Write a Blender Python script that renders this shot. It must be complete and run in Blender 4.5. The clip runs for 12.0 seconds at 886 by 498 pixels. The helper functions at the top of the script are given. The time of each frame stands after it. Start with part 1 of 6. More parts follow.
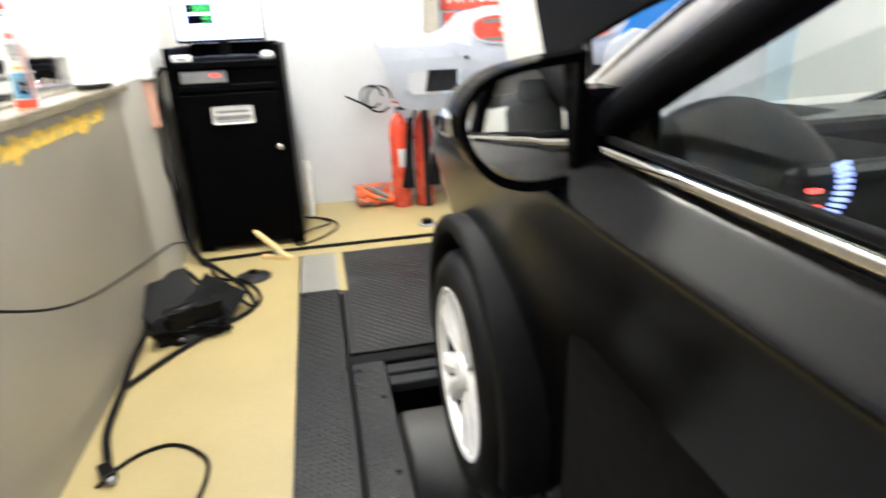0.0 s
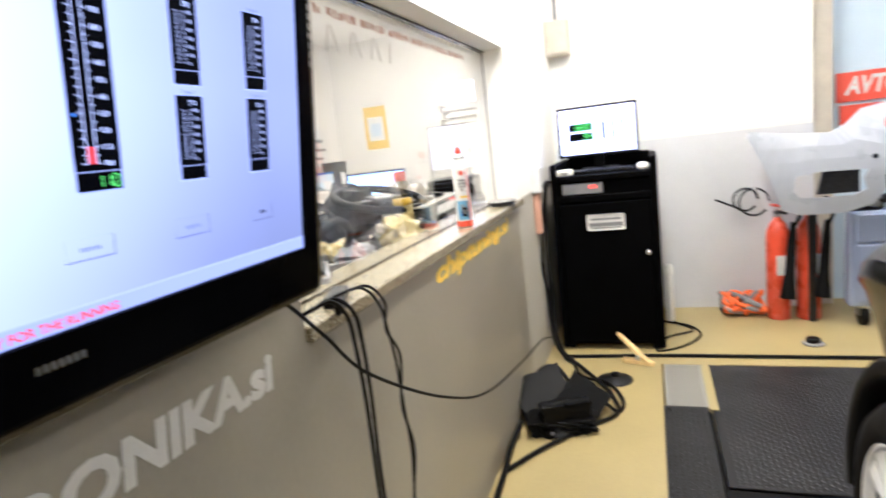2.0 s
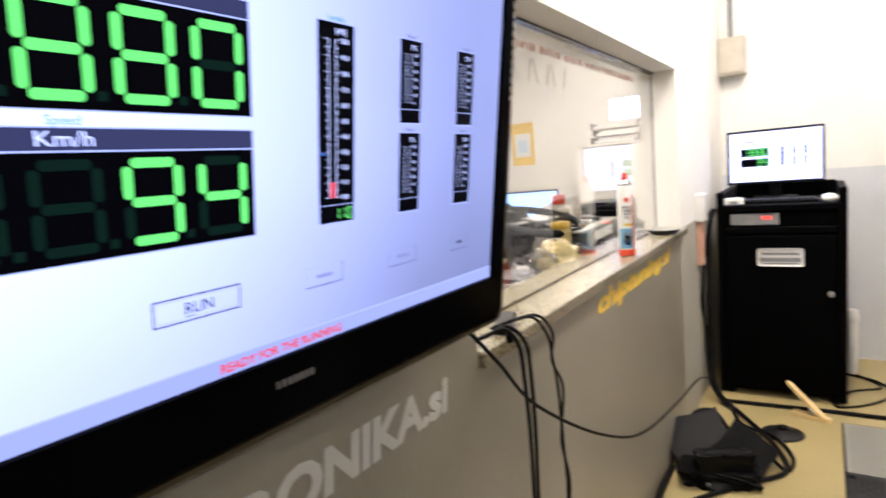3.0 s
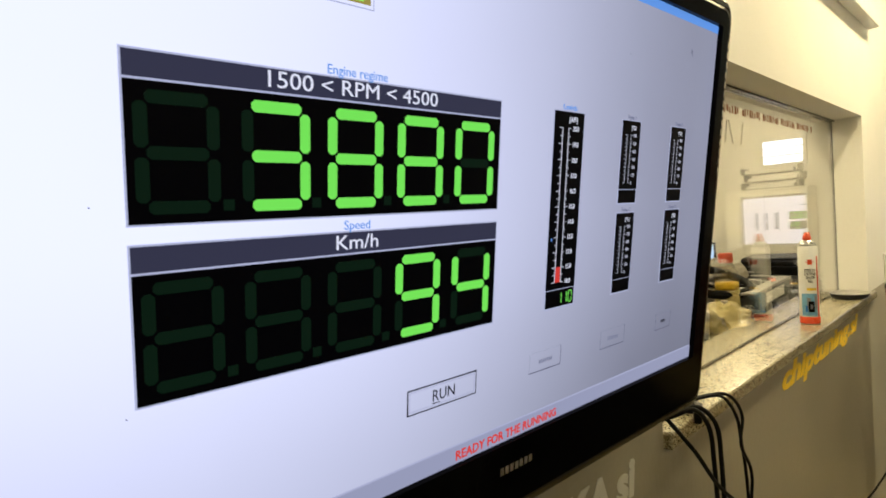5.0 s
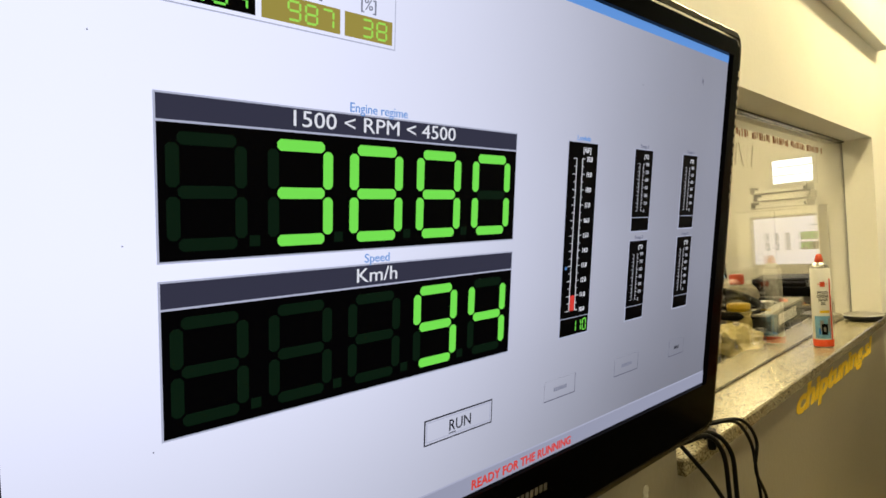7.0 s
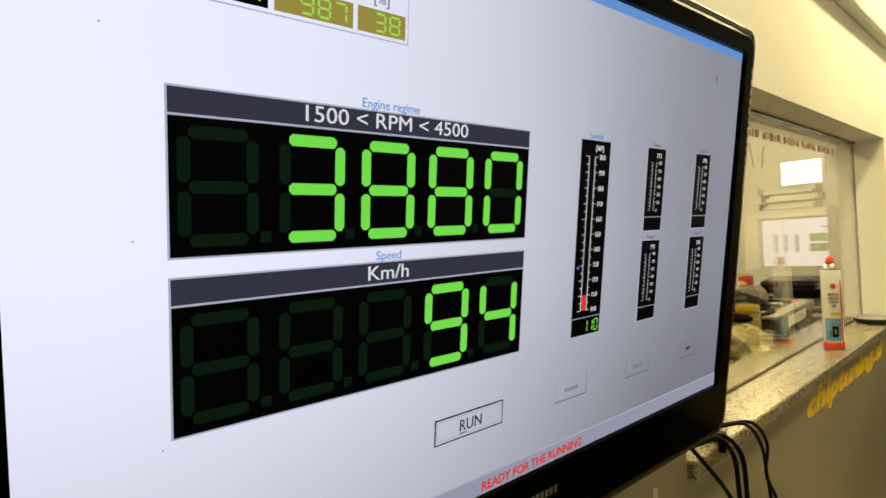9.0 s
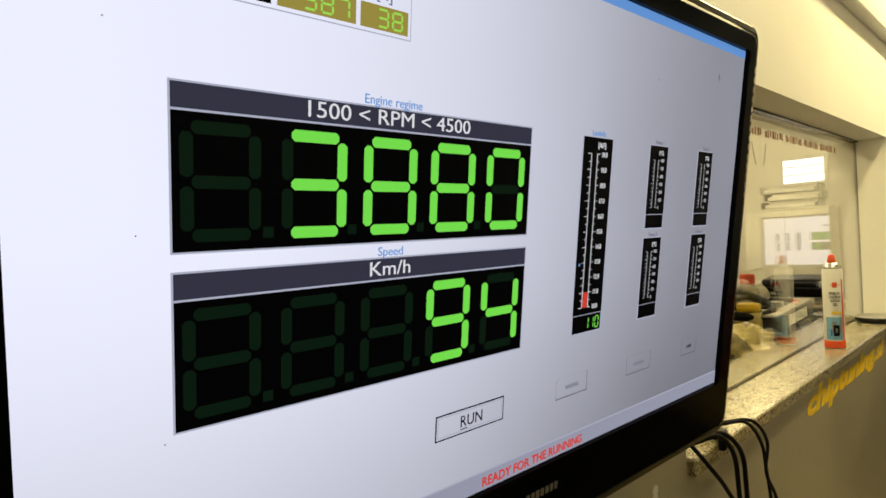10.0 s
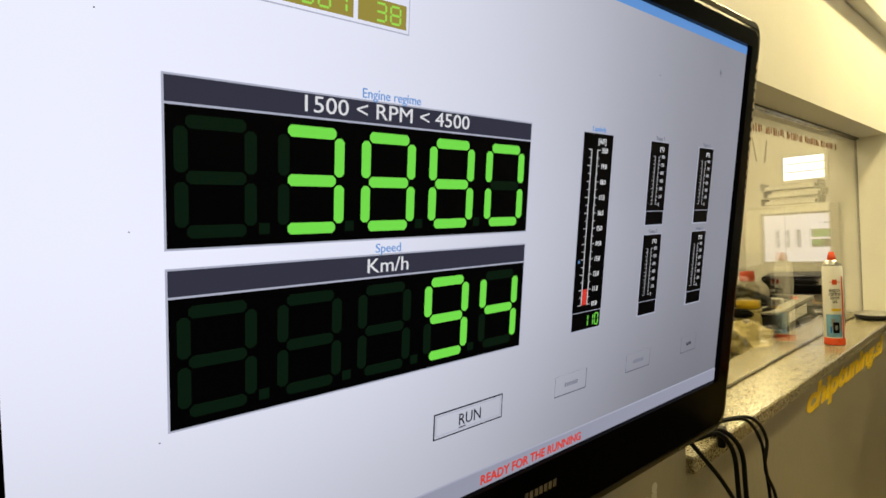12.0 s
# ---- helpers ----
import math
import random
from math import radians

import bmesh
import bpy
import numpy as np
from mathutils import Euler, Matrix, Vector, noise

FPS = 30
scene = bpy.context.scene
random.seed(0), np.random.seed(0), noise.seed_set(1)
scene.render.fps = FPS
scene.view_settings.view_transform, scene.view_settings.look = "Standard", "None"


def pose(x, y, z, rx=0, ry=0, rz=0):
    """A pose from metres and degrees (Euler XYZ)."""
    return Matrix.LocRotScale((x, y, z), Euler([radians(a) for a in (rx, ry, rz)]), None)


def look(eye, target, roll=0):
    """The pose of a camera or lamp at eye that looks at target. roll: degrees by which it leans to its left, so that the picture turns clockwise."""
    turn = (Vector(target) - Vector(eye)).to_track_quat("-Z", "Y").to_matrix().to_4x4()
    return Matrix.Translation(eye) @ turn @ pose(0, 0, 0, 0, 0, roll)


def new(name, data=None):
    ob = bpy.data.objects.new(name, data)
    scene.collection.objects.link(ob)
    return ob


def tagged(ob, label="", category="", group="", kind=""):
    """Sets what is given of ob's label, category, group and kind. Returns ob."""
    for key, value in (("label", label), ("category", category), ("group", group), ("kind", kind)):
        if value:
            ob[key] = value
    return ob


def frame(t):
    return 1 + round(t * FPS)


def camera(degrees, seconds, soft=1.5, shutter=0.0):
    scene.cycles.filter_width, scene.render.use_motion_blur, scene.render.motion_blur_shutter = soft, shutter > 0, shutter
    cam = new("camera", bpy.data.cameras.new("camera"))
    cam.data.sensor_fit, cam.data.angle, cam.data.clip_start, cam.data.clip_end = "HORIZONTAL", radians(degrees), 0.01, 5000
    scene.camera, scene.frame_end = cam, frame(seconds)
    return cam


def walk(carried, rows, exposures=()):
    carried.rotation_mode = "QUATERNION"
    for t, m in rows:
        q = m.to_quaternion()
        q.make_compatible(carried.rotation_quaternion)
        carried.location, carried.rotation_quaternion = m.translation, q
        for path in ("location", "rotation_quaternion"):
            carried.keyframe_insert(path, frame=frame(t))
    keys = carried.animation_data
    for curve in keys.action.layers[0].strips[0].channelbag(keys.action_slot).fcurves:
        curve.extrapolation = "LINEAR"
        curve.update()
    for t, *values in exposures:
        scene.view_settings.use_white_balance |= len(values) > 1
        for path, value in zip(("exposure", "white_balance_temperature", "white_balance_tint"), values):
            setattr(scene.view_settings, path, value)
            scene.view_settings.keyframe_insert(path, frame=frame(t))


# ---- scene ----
# ---- camera ----
cam = camera(74.46, 12.0, soft=1.6, shutter=0.7)
PATH = [
    (0, (0.7900, -0.1363, 1.1538), (0.9762, 0.7778, 0.7939), -2.287),
    (0.5, (0.7223, -0.1429, 1.1704), (0.7524, 0.8047, 0.8523), -3.772),
    (1, (0.6744, -0.1612, 1.2209), (0.5515, 0.7926, 0.9467), -5.431),
    (1.5, (0.6522, -0.1797, 1.2538), (0.4090, 0.7651, 1.0344), -5.735),
    (2, (0.6218, -0.1973, 1.2700), (0.2782, 0.7258, 1.0973), -6.803),
    (2.5, (0.5872, -0.2090, 1.2952), (0.1329, 0.6700, 1.1500), -5.750),
    (3, (0.5472, -0.2262, 1.3077), (0.0008, 0.6017, 1.1815), -4.873),
    (3.5, (0.5149, -0.2449, 1.3268), (-0.1063, 0.5315, 1.2205), -4.250),
    (5.5, (0.4601, -0.2904, 1.3667), (-0.2535, 0.4097, 1.3400), -3.957),
    (6, (0.4613, -0.2921, 1.3711), (-0.2513, 0.4094, 1.3543), -4.071),
    (6.5, (0.4624, -0.2941, 1.3736), (-0.2544, 0.4032, 1.3662), -4.035),
    (7, (0.4637, -0.2951, 1.3738), (-0.2540, 0.4012, 1.3645), -3.857),
    (9, (0.4559, -0.2947, 1.3722), (-0.2685, 0.3946, 1.3640), -3.562),
    (9.5, (0.4548, -0.2950, 1.3726), (-0.2733, 0.3904, 1.3613), -3.478),
    (10, (0.4559, -0.2954, 1.3716), (-0.2700, 0.3923, 1.3585), -3.290),
    (10.5, (0.4565, -0.2936, 1.3706), (-0.2688, 0.3947, 1.3565), -3.422),
    (11, (0.4562, -0.2911, 1.3712), (-0.2695, 0.3967, 1.3552), -3.209),
    (11.5, (0.4557, -0.2913, 1.3709), (-0.2698, 0.3968, 1.3567), -3.220),
    (12, (0.4534, -0.2916, 1.3719), (-0.2724, 0.3961, 1.3522), -3.179),
]
walk(cam, [(t, look(eye, target, roll)) for t, eye, target, roll in PATH],
     exposures=[(0.0, 1.3, 4450, 28), (1.0, 1.29, 4390, 28), (2.0, 0.98, 4540, 31), (3.0, 0.6, 4720, 34), (3.6, 0.42, 4980, 35), (5.2, -0.10, 5950, 14), (7.2, -0.14, 6220, 11), (8.8, -0.2, 6500, 8), (12.0, -0.2, 6500, 8)])

# ---- world and light ----
world = bpy.data.worlds.new("world")
scene.world = world
world.use_nodes = True
sky = world.node_tree.nodes.new("ShaderNodeTexSky")
sky.sky_type, sky.sun_disc = "NISHITA", False
sky.sun_elevation, sky.sun_rotation = radians(35), radians(60)
world.node_tree.links.new(sky.outputs[0], world.node_tree.nodes["Background"].inputs[0])
world.node_tree.nodes["Background"].inputs[1].default_value = 0.05

GARAGE_LIGHT, OFFICE_LIGHT, LAMP_COLOUR = 27.0, 53.0, (1.0, 0.80, 0.37)
SCREEN_LIGHT = 0.84


# ---- materials ----
def material(name, colour, rough=0.5, metal=0.0, spot=0.15, size=6.0, grain=120.0, bump=0.15, coat=0.0, second=None, rough_var=0.12, spec=0.5):
    m = bpy.data.materials.new(name)
    m.use_nodes = True
    n, l = m.node_tree.nodes, m.node_tree.links
    b = n["Principled BSDF"]
    b.inputs["Roughness"].default_value, b.inputs["Metallic"].default_value = rough, metal
    b.inputs["Coat Weight"].default_value, b.inputs["Specular IOR Level"].default_value = coat, spec
    co = n.new("ShaderNodeTexCoord")
    big, fine = n.new("ShaderNodeTexNoise"), n.new("ShaderNodeTexNoise")
    big.inputs["Scale"].default_value, big.inputs["Detail"].default_value = size, 6
    fine.inputs["Scale"].default_value, fine.inputs["Detail"].default_value = grain, 3
    for t in (big, fine):
        l.new(co.outputs["Object"], t.inputs["Vector"])
    ramp = n.new("ShaderNodeValToRGB")
    dark = second or tuple(c * (1 - spot) for c in colour)
    light = colour if second else tuple(min(1, c * (1 + spot * 0.6)) for c in colour)
    ramp.color_ramp.elements[0].color, ramp.color_ramp.elements[1].color = (*dark, 1), (*light, 1)
    ramp.color_ramp.elements[0].position, ramp.color_ramp.elements[1].position = 0.35, 0.65
    mix = n.new("ShaderNodeMath")
    mix.operation = "MULTIPLY_ADD"
    mix.inputs[1].default_value = 0.25
    l.new(fine.outputs["Fac"], mix.inputs[0])
    scale = n.new("ShaderNodeMath")
    scale.operation = "MULTIPLY"
    scale.inputs[1].default_value = 0.75
    l.new(big.outputs["Fac"], scale.inputs[0])
    l.new(scale.outputs[0], mix.inputs[2])
    l.new(mix.outputs[0], ramp.inputs["Fac"])
    l.new(ramp.outputs["Color"], b.inputs["Base Color"])
    rr = n.new("ShaderNodeMapRange")
    rr.inputs["To Min"].default_value, rr.inputs["To Max"].default_value = max(0.02, rough - rough_var), min(1, rough + rough_var)
    l.new(big.outputs["Fac"], rr.inputs["Value"])
    l.new(rr.outputs[0], b.inputs["Roughness"])
    if bump:
        bp = n.new("ShaderNodeBump")
        bp.inputs["Strength"].default_value, bp.inputs["Distance"].default_value = bump, 0.002
        l.new(fine.outputs["Fac"], bp.inputs["Height"])
        l.new(bp.outputs[0], b.inputs["Normal"])
    return m


def glow(name, colour, strength):
    m = bpy.data.materials.new(name)
    m.use_nodes = True
    b = m.node_tree.nodes["Principled BSDF"]
    b.inputs["Base Color"].default_value = (0.001, 0.001, 0.001, 1)
    b.inputs["Roughness"].default_value = 0.35
    b.inputs["Specular IOR Level"].default_value = 0.02
    b.inputs["Emission Color"].default_value, b.inputs["Emission Strength"].default_value = (*colour, 1), strength
    return m


def glass_material(name, tint=(1, 1, 1), rough=0.0, base=0.075, edge=0.85):
    m = bpy.data.materials.new(name)
    m.use_nodes = True
    n, l = m.node_tree.nodes, m.node_tree.links
    n.remove(n["Principled BSDF"])
    tr, gl, mx, lw = n.new("ShaderNodeBsdfTransparent"), n.new("ShaderNodeBsdfGlossy"), n.new("ShaderNodeMixShader"), n.new("ShaderNodeLayerWeight")
    tr.inputs[0].default_value = (*tint, 1)
    gl.inputs["Roughness"].default_value = rough
    lw.inputs[0].default_value = 0.5
    pw, ma = n.new("ShaderNodeMath"), n.new("ShaderNodeMath")
    pw.operation, ma.operation = "POWER", "MULTIPLY_ADD"
    pw.inputs[1].default_value, ma.inputs[1].default_value, ma.inputs[2].default_value = 4.0, edge, base
    l.new(lw.outputs["Facing"], pw.inputs[0]), l.new(pw.outputs[0], ma.inputs[0]), l.new(ma.outputs[0], mx.inputs[0])
    l.new(tr.outputs[0], mx.inputs[1]), l.new(gl.outputs[0], mx.inputs[2])
    l.new(mx.outputs[0], n["Material Output"].inputs[0])
    return m


def slant_dimmed(name, colour, strength):
    """A lit display; its dimming at a slant view is put into the emission, fading along x."""
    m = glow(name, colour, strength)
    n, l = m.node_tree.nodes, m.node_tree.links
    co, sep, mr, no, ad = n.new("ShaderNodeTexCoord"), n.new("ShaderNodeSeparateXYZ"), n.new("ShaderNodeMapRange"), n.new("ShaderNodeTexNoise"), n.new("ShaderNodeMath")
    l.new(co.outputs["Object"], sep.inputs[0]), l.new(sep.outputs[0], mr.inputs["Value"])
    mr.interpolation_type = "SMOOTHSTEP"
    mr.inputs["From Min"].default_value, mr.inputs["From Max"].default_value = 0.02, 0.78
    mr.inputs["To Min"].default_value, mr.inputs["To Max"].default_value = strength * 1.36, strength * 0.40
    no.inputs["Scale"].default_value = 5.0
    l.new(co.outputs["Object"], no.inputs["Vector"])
    # the same dimming is put in along the lower edge, a little weaker there
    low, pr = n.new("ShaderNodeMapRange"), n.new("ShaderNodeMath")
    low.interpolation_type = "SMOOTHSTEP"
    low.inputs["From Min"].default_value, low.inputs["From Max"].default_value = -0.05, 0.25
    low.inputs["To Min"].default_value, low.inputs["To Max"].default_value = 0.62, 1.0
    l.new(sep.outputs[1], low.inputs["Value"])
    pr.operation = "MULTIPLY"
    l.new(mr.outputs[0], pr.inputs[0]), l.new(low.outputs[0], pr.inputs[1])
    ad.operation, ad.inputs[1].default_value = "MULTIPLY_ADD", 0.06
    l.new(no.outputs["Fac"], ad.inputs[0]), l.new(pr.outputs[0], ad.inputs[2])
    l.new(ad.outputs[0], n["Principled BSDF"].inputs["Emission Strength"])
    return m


def granite_material():
    m = material("granite", (0.42, 0.36, 0.27), 0.22, spot=0.4, size=60, grain=400, bump=0.05)
    n, l = m.node_tree.nodes, m.node_tree.links
    v = n.new("ShaderNodeTexVoronoi")
    v.inputs["Scale"].default_value = 330
    co = n.new("ShaderNodeTexCoord")
    l.new(co.outputs["Object"], v.inputs["Vector"])
    r = n.new("ShaderNodeValToRGB")
    r.color_ramp.elements[0].color, r.color_ramp.elements[1].color = (0.045, 0.036, 0.022, 1), (0.34, 0.31, 0.21, 1)
    r.color_ramp.elements[0].position, r.color_ramp.elements[1].position = 0.1, 0.75
    e = r.color_ramp.elements.new(0.4)
    e.color = (0.19, 0.16, 0.095, 1)
    l.new(v.outputs["Color"], r.inputs["Fac"])
    l.new(r.outputs["Color"], n["Principled BSDF"].inputs["Base Color"])
    return m


M = {
    "wall": material("wall_paint_white", (0.80, 0.79, 0.75), 0.7, spot=0.04, size=2.5, grain=90, bump=0.25),
    "grey_wall": material("wall_paint_grey", (0.272, 0.248, 0.192), 0.36, spot=0.09, size=3.0, grain=70, bump=0.25),
    "floor": material("floor_epoxy", (0.375, 0.305, 0.125), 0.42, spot=0.10, size=2.2, grain=60, bump=0.12),
    "pier_grey": material("warm_grey_paint", (0.40, 0.38, 0.32), 0.6, spot=0.08, size=3.0, grain=80, bump=0.2),
    "grey_dado": material("pale_grey_paint", (0.62, 0.63, 0.66), 0.34, spot=0.07, size=3.0, grain=80, bump=0.2),
    "ceiling": material("ceiling_paint", (0.78, 0.77, 0.74), 0.8, spot=0.04),
    "granite": granite_material(),
    "black": material("black_plastic", (0.0035, 0.0035, 0.0038), 0.32, spec=0.12, spot=0.3, size=14, bump=0.05),
    "gloss_black": material("gloss_black_plastic", (0.0016, 0.0016, 0.0019), 0.14, spec=0.014, spot=0.2, bump=0.0, rough_var=0.04),
    "cabinet": material("black_painted_steel", (0.0012, 0.0012, 0.0014), 0.5, spec=0.03, spot=0.3, size=8, bump=0.1),
    "rubber": material("rubber", (0.0045, 0.0045, 0.0048), 0.55, spec=0.10, spot=0.3, size=20, bump=0.2),
    "tread": material("tread_plate_steel", (0.010, 0.010, 0.011), 0.40, spec=0.35, metal=0.1, spot=0.35, size=9, grain=200, bump=0.1),
    "roller": material("dull_roller_steel", (0.038, 0.038, 0.035), 0.6, spot=0.3, size=7, grain=160, bump=0.2),
    "worn": material("worn_tread_steel", (0.07, 0.07, 0.07), 0.32, metal=0.6, spot=0.6, size=5, grain=90),
    "cover": material("pale_grey_cover", (0.30, 0.29, 0.26), 0.5, spot=0.1, size=8),
    "salmon": material("salmon_label", (0.62, 0.36, 0.25), 0.6, spot=0.1, size=12),
    "dark_steel": material("dark_steel", (0.03, 0.03, 0.032), 0.4, metal=0.7, spot=0.4, size=12),
    "steel": material("steel", (0.55, 0.55, 0.55), 0.3, metal=1.0, spot=0.2, size=20),
    "chrome": material("chrome", (0.85, 0.84, 0.82), 0.10, metal=1.0, spot=0.05, bump=0.0, rough_var=0.04),
    "rim": material("alloy", (0.74, 0.74, 0.74), 0.34, metal=0.35, spot=0.1, size=16, bump=0.03),
    "car": material("matte_black_wrap", (0.0012, 0.0012, 0.0013), 0.23, spot=0.04, size=4, grain=300, bump=0.02, rough_var=0.02, spec=0.28),
    "case_cloth": material("case_nylon", (0.0035, 0.0035, 0.0038), 0.42, spec=0.09, spot=0.4, size=25, bump=0.3),
    "smoky": material("smoky_plastic", (0.20, 0.215, 0.21), 0.22, spot=0.2, size=18),
    "amber_bag": material("amber_film", (0.42, 0.35, 0.14), 0.25, spot=0.3, size=20),
    "bonnet": material("dull_black_bonnet", (0.004, 0.004, 0.0042), 0.6, spot=0.2, size=5, spec=0.08),
    "silver": material("silver_paint", (0.68, 0.66, 0.60), 0.42, metal=0.0, spot=0.05, coat=0.3, bump=0.0),
    "flange": material("white_primer", (0.72, 0.69, 0.61), 0.5, spot=0.06, size=5),
    "white_plastic": material("white_plastic", (0.74, 0.74, 0.72), 0.4, spot=0.05, size=10),
    "bumper": material("bumper_white_paint", (0.46, 0.49, 0.57), 0.3, spot=0.05, size=5, coat=0.4, bump=0.0),
    "blue_white": material("pale_blue_sheet", (0.55, 0.66, 0.78), 0.35, spot=0.08, size=2, bump=0.05),
    "can_blue": material("printed_blue", (0.16, 0.36, 0.56), 0.35, spot=0.2, size=60),
    "pale_vinyl": material("pale_grey_vinyl", (0.54, 0.53, 0.49), 0.5, spot=0.06, size=20),
    "blue": material("blue_gloss", (0.03, 0.16, 0.55), 0.25, spot=0.12, size=3),
    "red": material("extinguisher_red", (0.66, 0.075, 0.02), 0.28, spot=0.12, size=12, coat=0.3),
    "banner": material("banner_red_vinyl", (0.70, 0.09, 0.04), 0.4, spot=0.08, size=6),
    "orange": material("orange_strap", (0.85, 0.16, 0.01), 0.6, spot=0.2, size=40),
    "yellow": material("yellow_vinyl", (0.78, 0.53, 0.01), 0.45, spot=0.1, size=30),
    "white_vinyl": material("white_vinyl", (0.66, 0.66, 0.64), 0.5, spot=0.06, size=20),
    "brick": material("faded_red_vinyl", (0.30, 0.115, 0.05), 0.6, spot=0.15, size=30),
    "chest": material("lavender_blue_metal", (0.36, 0.42, 0.62), 0.22, metal=0.3, spot=0.08, size=4),
    "paper": material("paper", (0.74, 0.74, 0.72), 0.7, spot=0.05, size=12),
    "clamp": material("clamp_cream_plastic", (0.70, 0.52, 0.22), 0.45, spot=0.1, size=30),
    "grille": material("mesh_grille", (0.03, 0.03, 0.033), 0.5, spot=0.5, size=60),
    "desk": material("desk_laminate", (0.45, 0.42, 0.38), 0.45, spot=0.1),
    "grey_plastic": material("grey_plastic", (0.22, 0.22, 0.23), 0.45, spot=0.15, size=12),
    "beige": material("beige_plastic", (0.5, 0.46, 0.38), 0.45, spot=0.1, size=12),
    "seat": material("seat_cloth", (0.003, 0.003, 0.0032), 0.75, spot=0.05, size=40, bump=0.0, spec=0.1),
    "glass": glass_material("window_glass", base=0.06, edge=0.74),
    "car_glass": glass_material("car_glass", (0.82, 0.85, 0.84), 0.0, 0.010, 0.27),
    "clear": glass_material("clear_plastic", (0.86, 0.86, 0.84), 0.05),
    "mirror": material("mirror_glass", (0.9, 0.9, 0.9), 0.03, metal=1.0, spot=0.0, bump=0.0, rough_var=0.01),
    "tube": glow("lamp_tube", (1.0, 0.95, 0.85), 9.0),
    "ui_white": slant_dimmed("display_white", (0.835, 0.845, 1.0), SCREEN_LIGHT),
    "monitor_white": glow("monitor_white", (1.0, 0.93, 0.95), 1.35),
    "sky_screen": glow("laptop_picture", (0.55, 0.80, 1.0), 1.5),
    "ui_grey": glow("display_grey", (0.52, 0.53, 0.68), SCREEN_LIGHT),
    "ui_black": glow("display_black", (0.0008, 0.0008, 0.0012), SCREEN_LIGHT),
    "ui_head": glow("display_slate", (0.045, 0.045, 0.075), SCREEN_LIGHT),
    "ui_line": glow("display_pale_line", (0.55, 0.57, 0.72), SCREEN_LIGHT),
    "ui_green": glow("display_green", (0.24, 0.95, 0.10), SCREEN_LIGHT),
    "ui_off": glow("display_dim_green", (0.004, 0.014, 0.006), SCREEN_LIGHT),
    "ui_amber": glow("display_amber", (0.42, 0.34, 0.07), SCREEN_LIGHT),
    "ui_lime": glow("display_lime", (0.45, 0.92, 0.12), SCREEN_LIGHT),
    "ui_blue": glow("display_blue", (0.16, 0.38, 0.86), SCREEN_LIGHT),
    "ui_red": glow("display_red", (0.85, 0.06, 0.04), SCREEN_LIGHT),
    "ui_text": glow("display_text_white", (0.95, 0.95, 1.0), SCREEN_LIGHT),
    "ui_number": glow("display_number_grey", (0.50, 0.50, 0.55), SCREEN_LIGHT),
    "ui_edge": glow("display_button_edge", (0.16, 0.16, 0.22), SCREEN_LIGHT),
    "ui_status": glow("display_status_grey", (0.40, 0.41, 0.53), SCREEN_LIGHT),
    "smoked": material("smoked_acrylic_edge", (0.055, 0.045, 0.025), 0.2, spot=0.2, size=9, bump=0.0, spec=0.3),
    "ui_dark": glow("display_text_black", (0.01, 0.01, 0.02), SCREEN_LIGHT),
    "ui_pale": glow("display_pale_text", (0.24, 0.25, 0.33), SCREEN_LIGHT),
    # glow of the pane that is added for a bright reflection in the glass
    "patch_glow": glow("reflected_patch", (1.0, 0.97, 0.9), 3.0),
    "led_red": glow("red_led", (1.0, 0.08, 0.03), 1.5),
}


# ---- builders ----
def finish(name, bm, mat, parent=None, label="", smooth=False, m=None):
    bmesh.ops.recalc_face_normals(bm, faces=bm.faces)
    me = bpy.data.meshes.new(name)
    bm.to_mesh(me)
    bm.free()
    if smooth:
        for p in me.polygons:
            p.use_smooth = True
    me.materials.append(M[mat])
    ob = new(name, me)
    if parent:
        ob.parent = parent
    if m is not None:
        ob.matrix_local = m
    if label:
        ob["label"] = label
    return ob


def part(name, bm, mat, parent, label="", smooth=False, m=None):
    return finish(name, bm, mat, parent, label, smooth, m)


def thing(name, m, label, category, group="", kind=""):
    ob = new(name)
    ob.empty_display_size = 0.1
    ob.matrix_basis = m
    return tagged(ob, label, category, group, kind)


def add_box(bm, x0, x1, y0, y1, z0, z1, bevel=0.0, seg=1):
    r = bmesh.ops.create_cube(bm, size=1, matrix=Matrix.LocRotScale(((x0 + x1) / 2, (y0 + y1) / 2, (z0 + z1) / 2), None, (abs(x1 - x0), abs(y1 - y0), abs(z1 - z0))))
    if bevel:
        edges = {e for v in r["verts"] for e in v.link_edges}
        bmesh.ops.bevel(bm, geom=list(edges), offset=bevel, segments=seg, affect="EDGES", profile=0.5)
    return bm


def box(x0, x1, y0, y1, z0, z1, bevel=0.0, seg=1):
    return add_box(bmesh.new(), x0, x1, y0, y1, z0, z1, bevel, seg)


def lathe(profile, n=24, caps=True):
    """Profile of (radius, height) turned round z, closed at its ends or left as a ring."""
    bm = bmesh.new()
    rings = [[bm.verts.new((r * math.cos(2 * math.pi * k / n), r * math.sin(2 * math.pi * k / n), h)) for k in range(n)] for r, h in profile]
    for a, b in zip(rings, rings[1:]):
        for k in range(n):
            bm.faces.new((a[k], a[(k + 1) % n], b[(k + 1) % n], b[k]))
    if caps:
        bm.faces.new(rings[0][::-1]), bm.faces.new(rings[-1])
    return bm


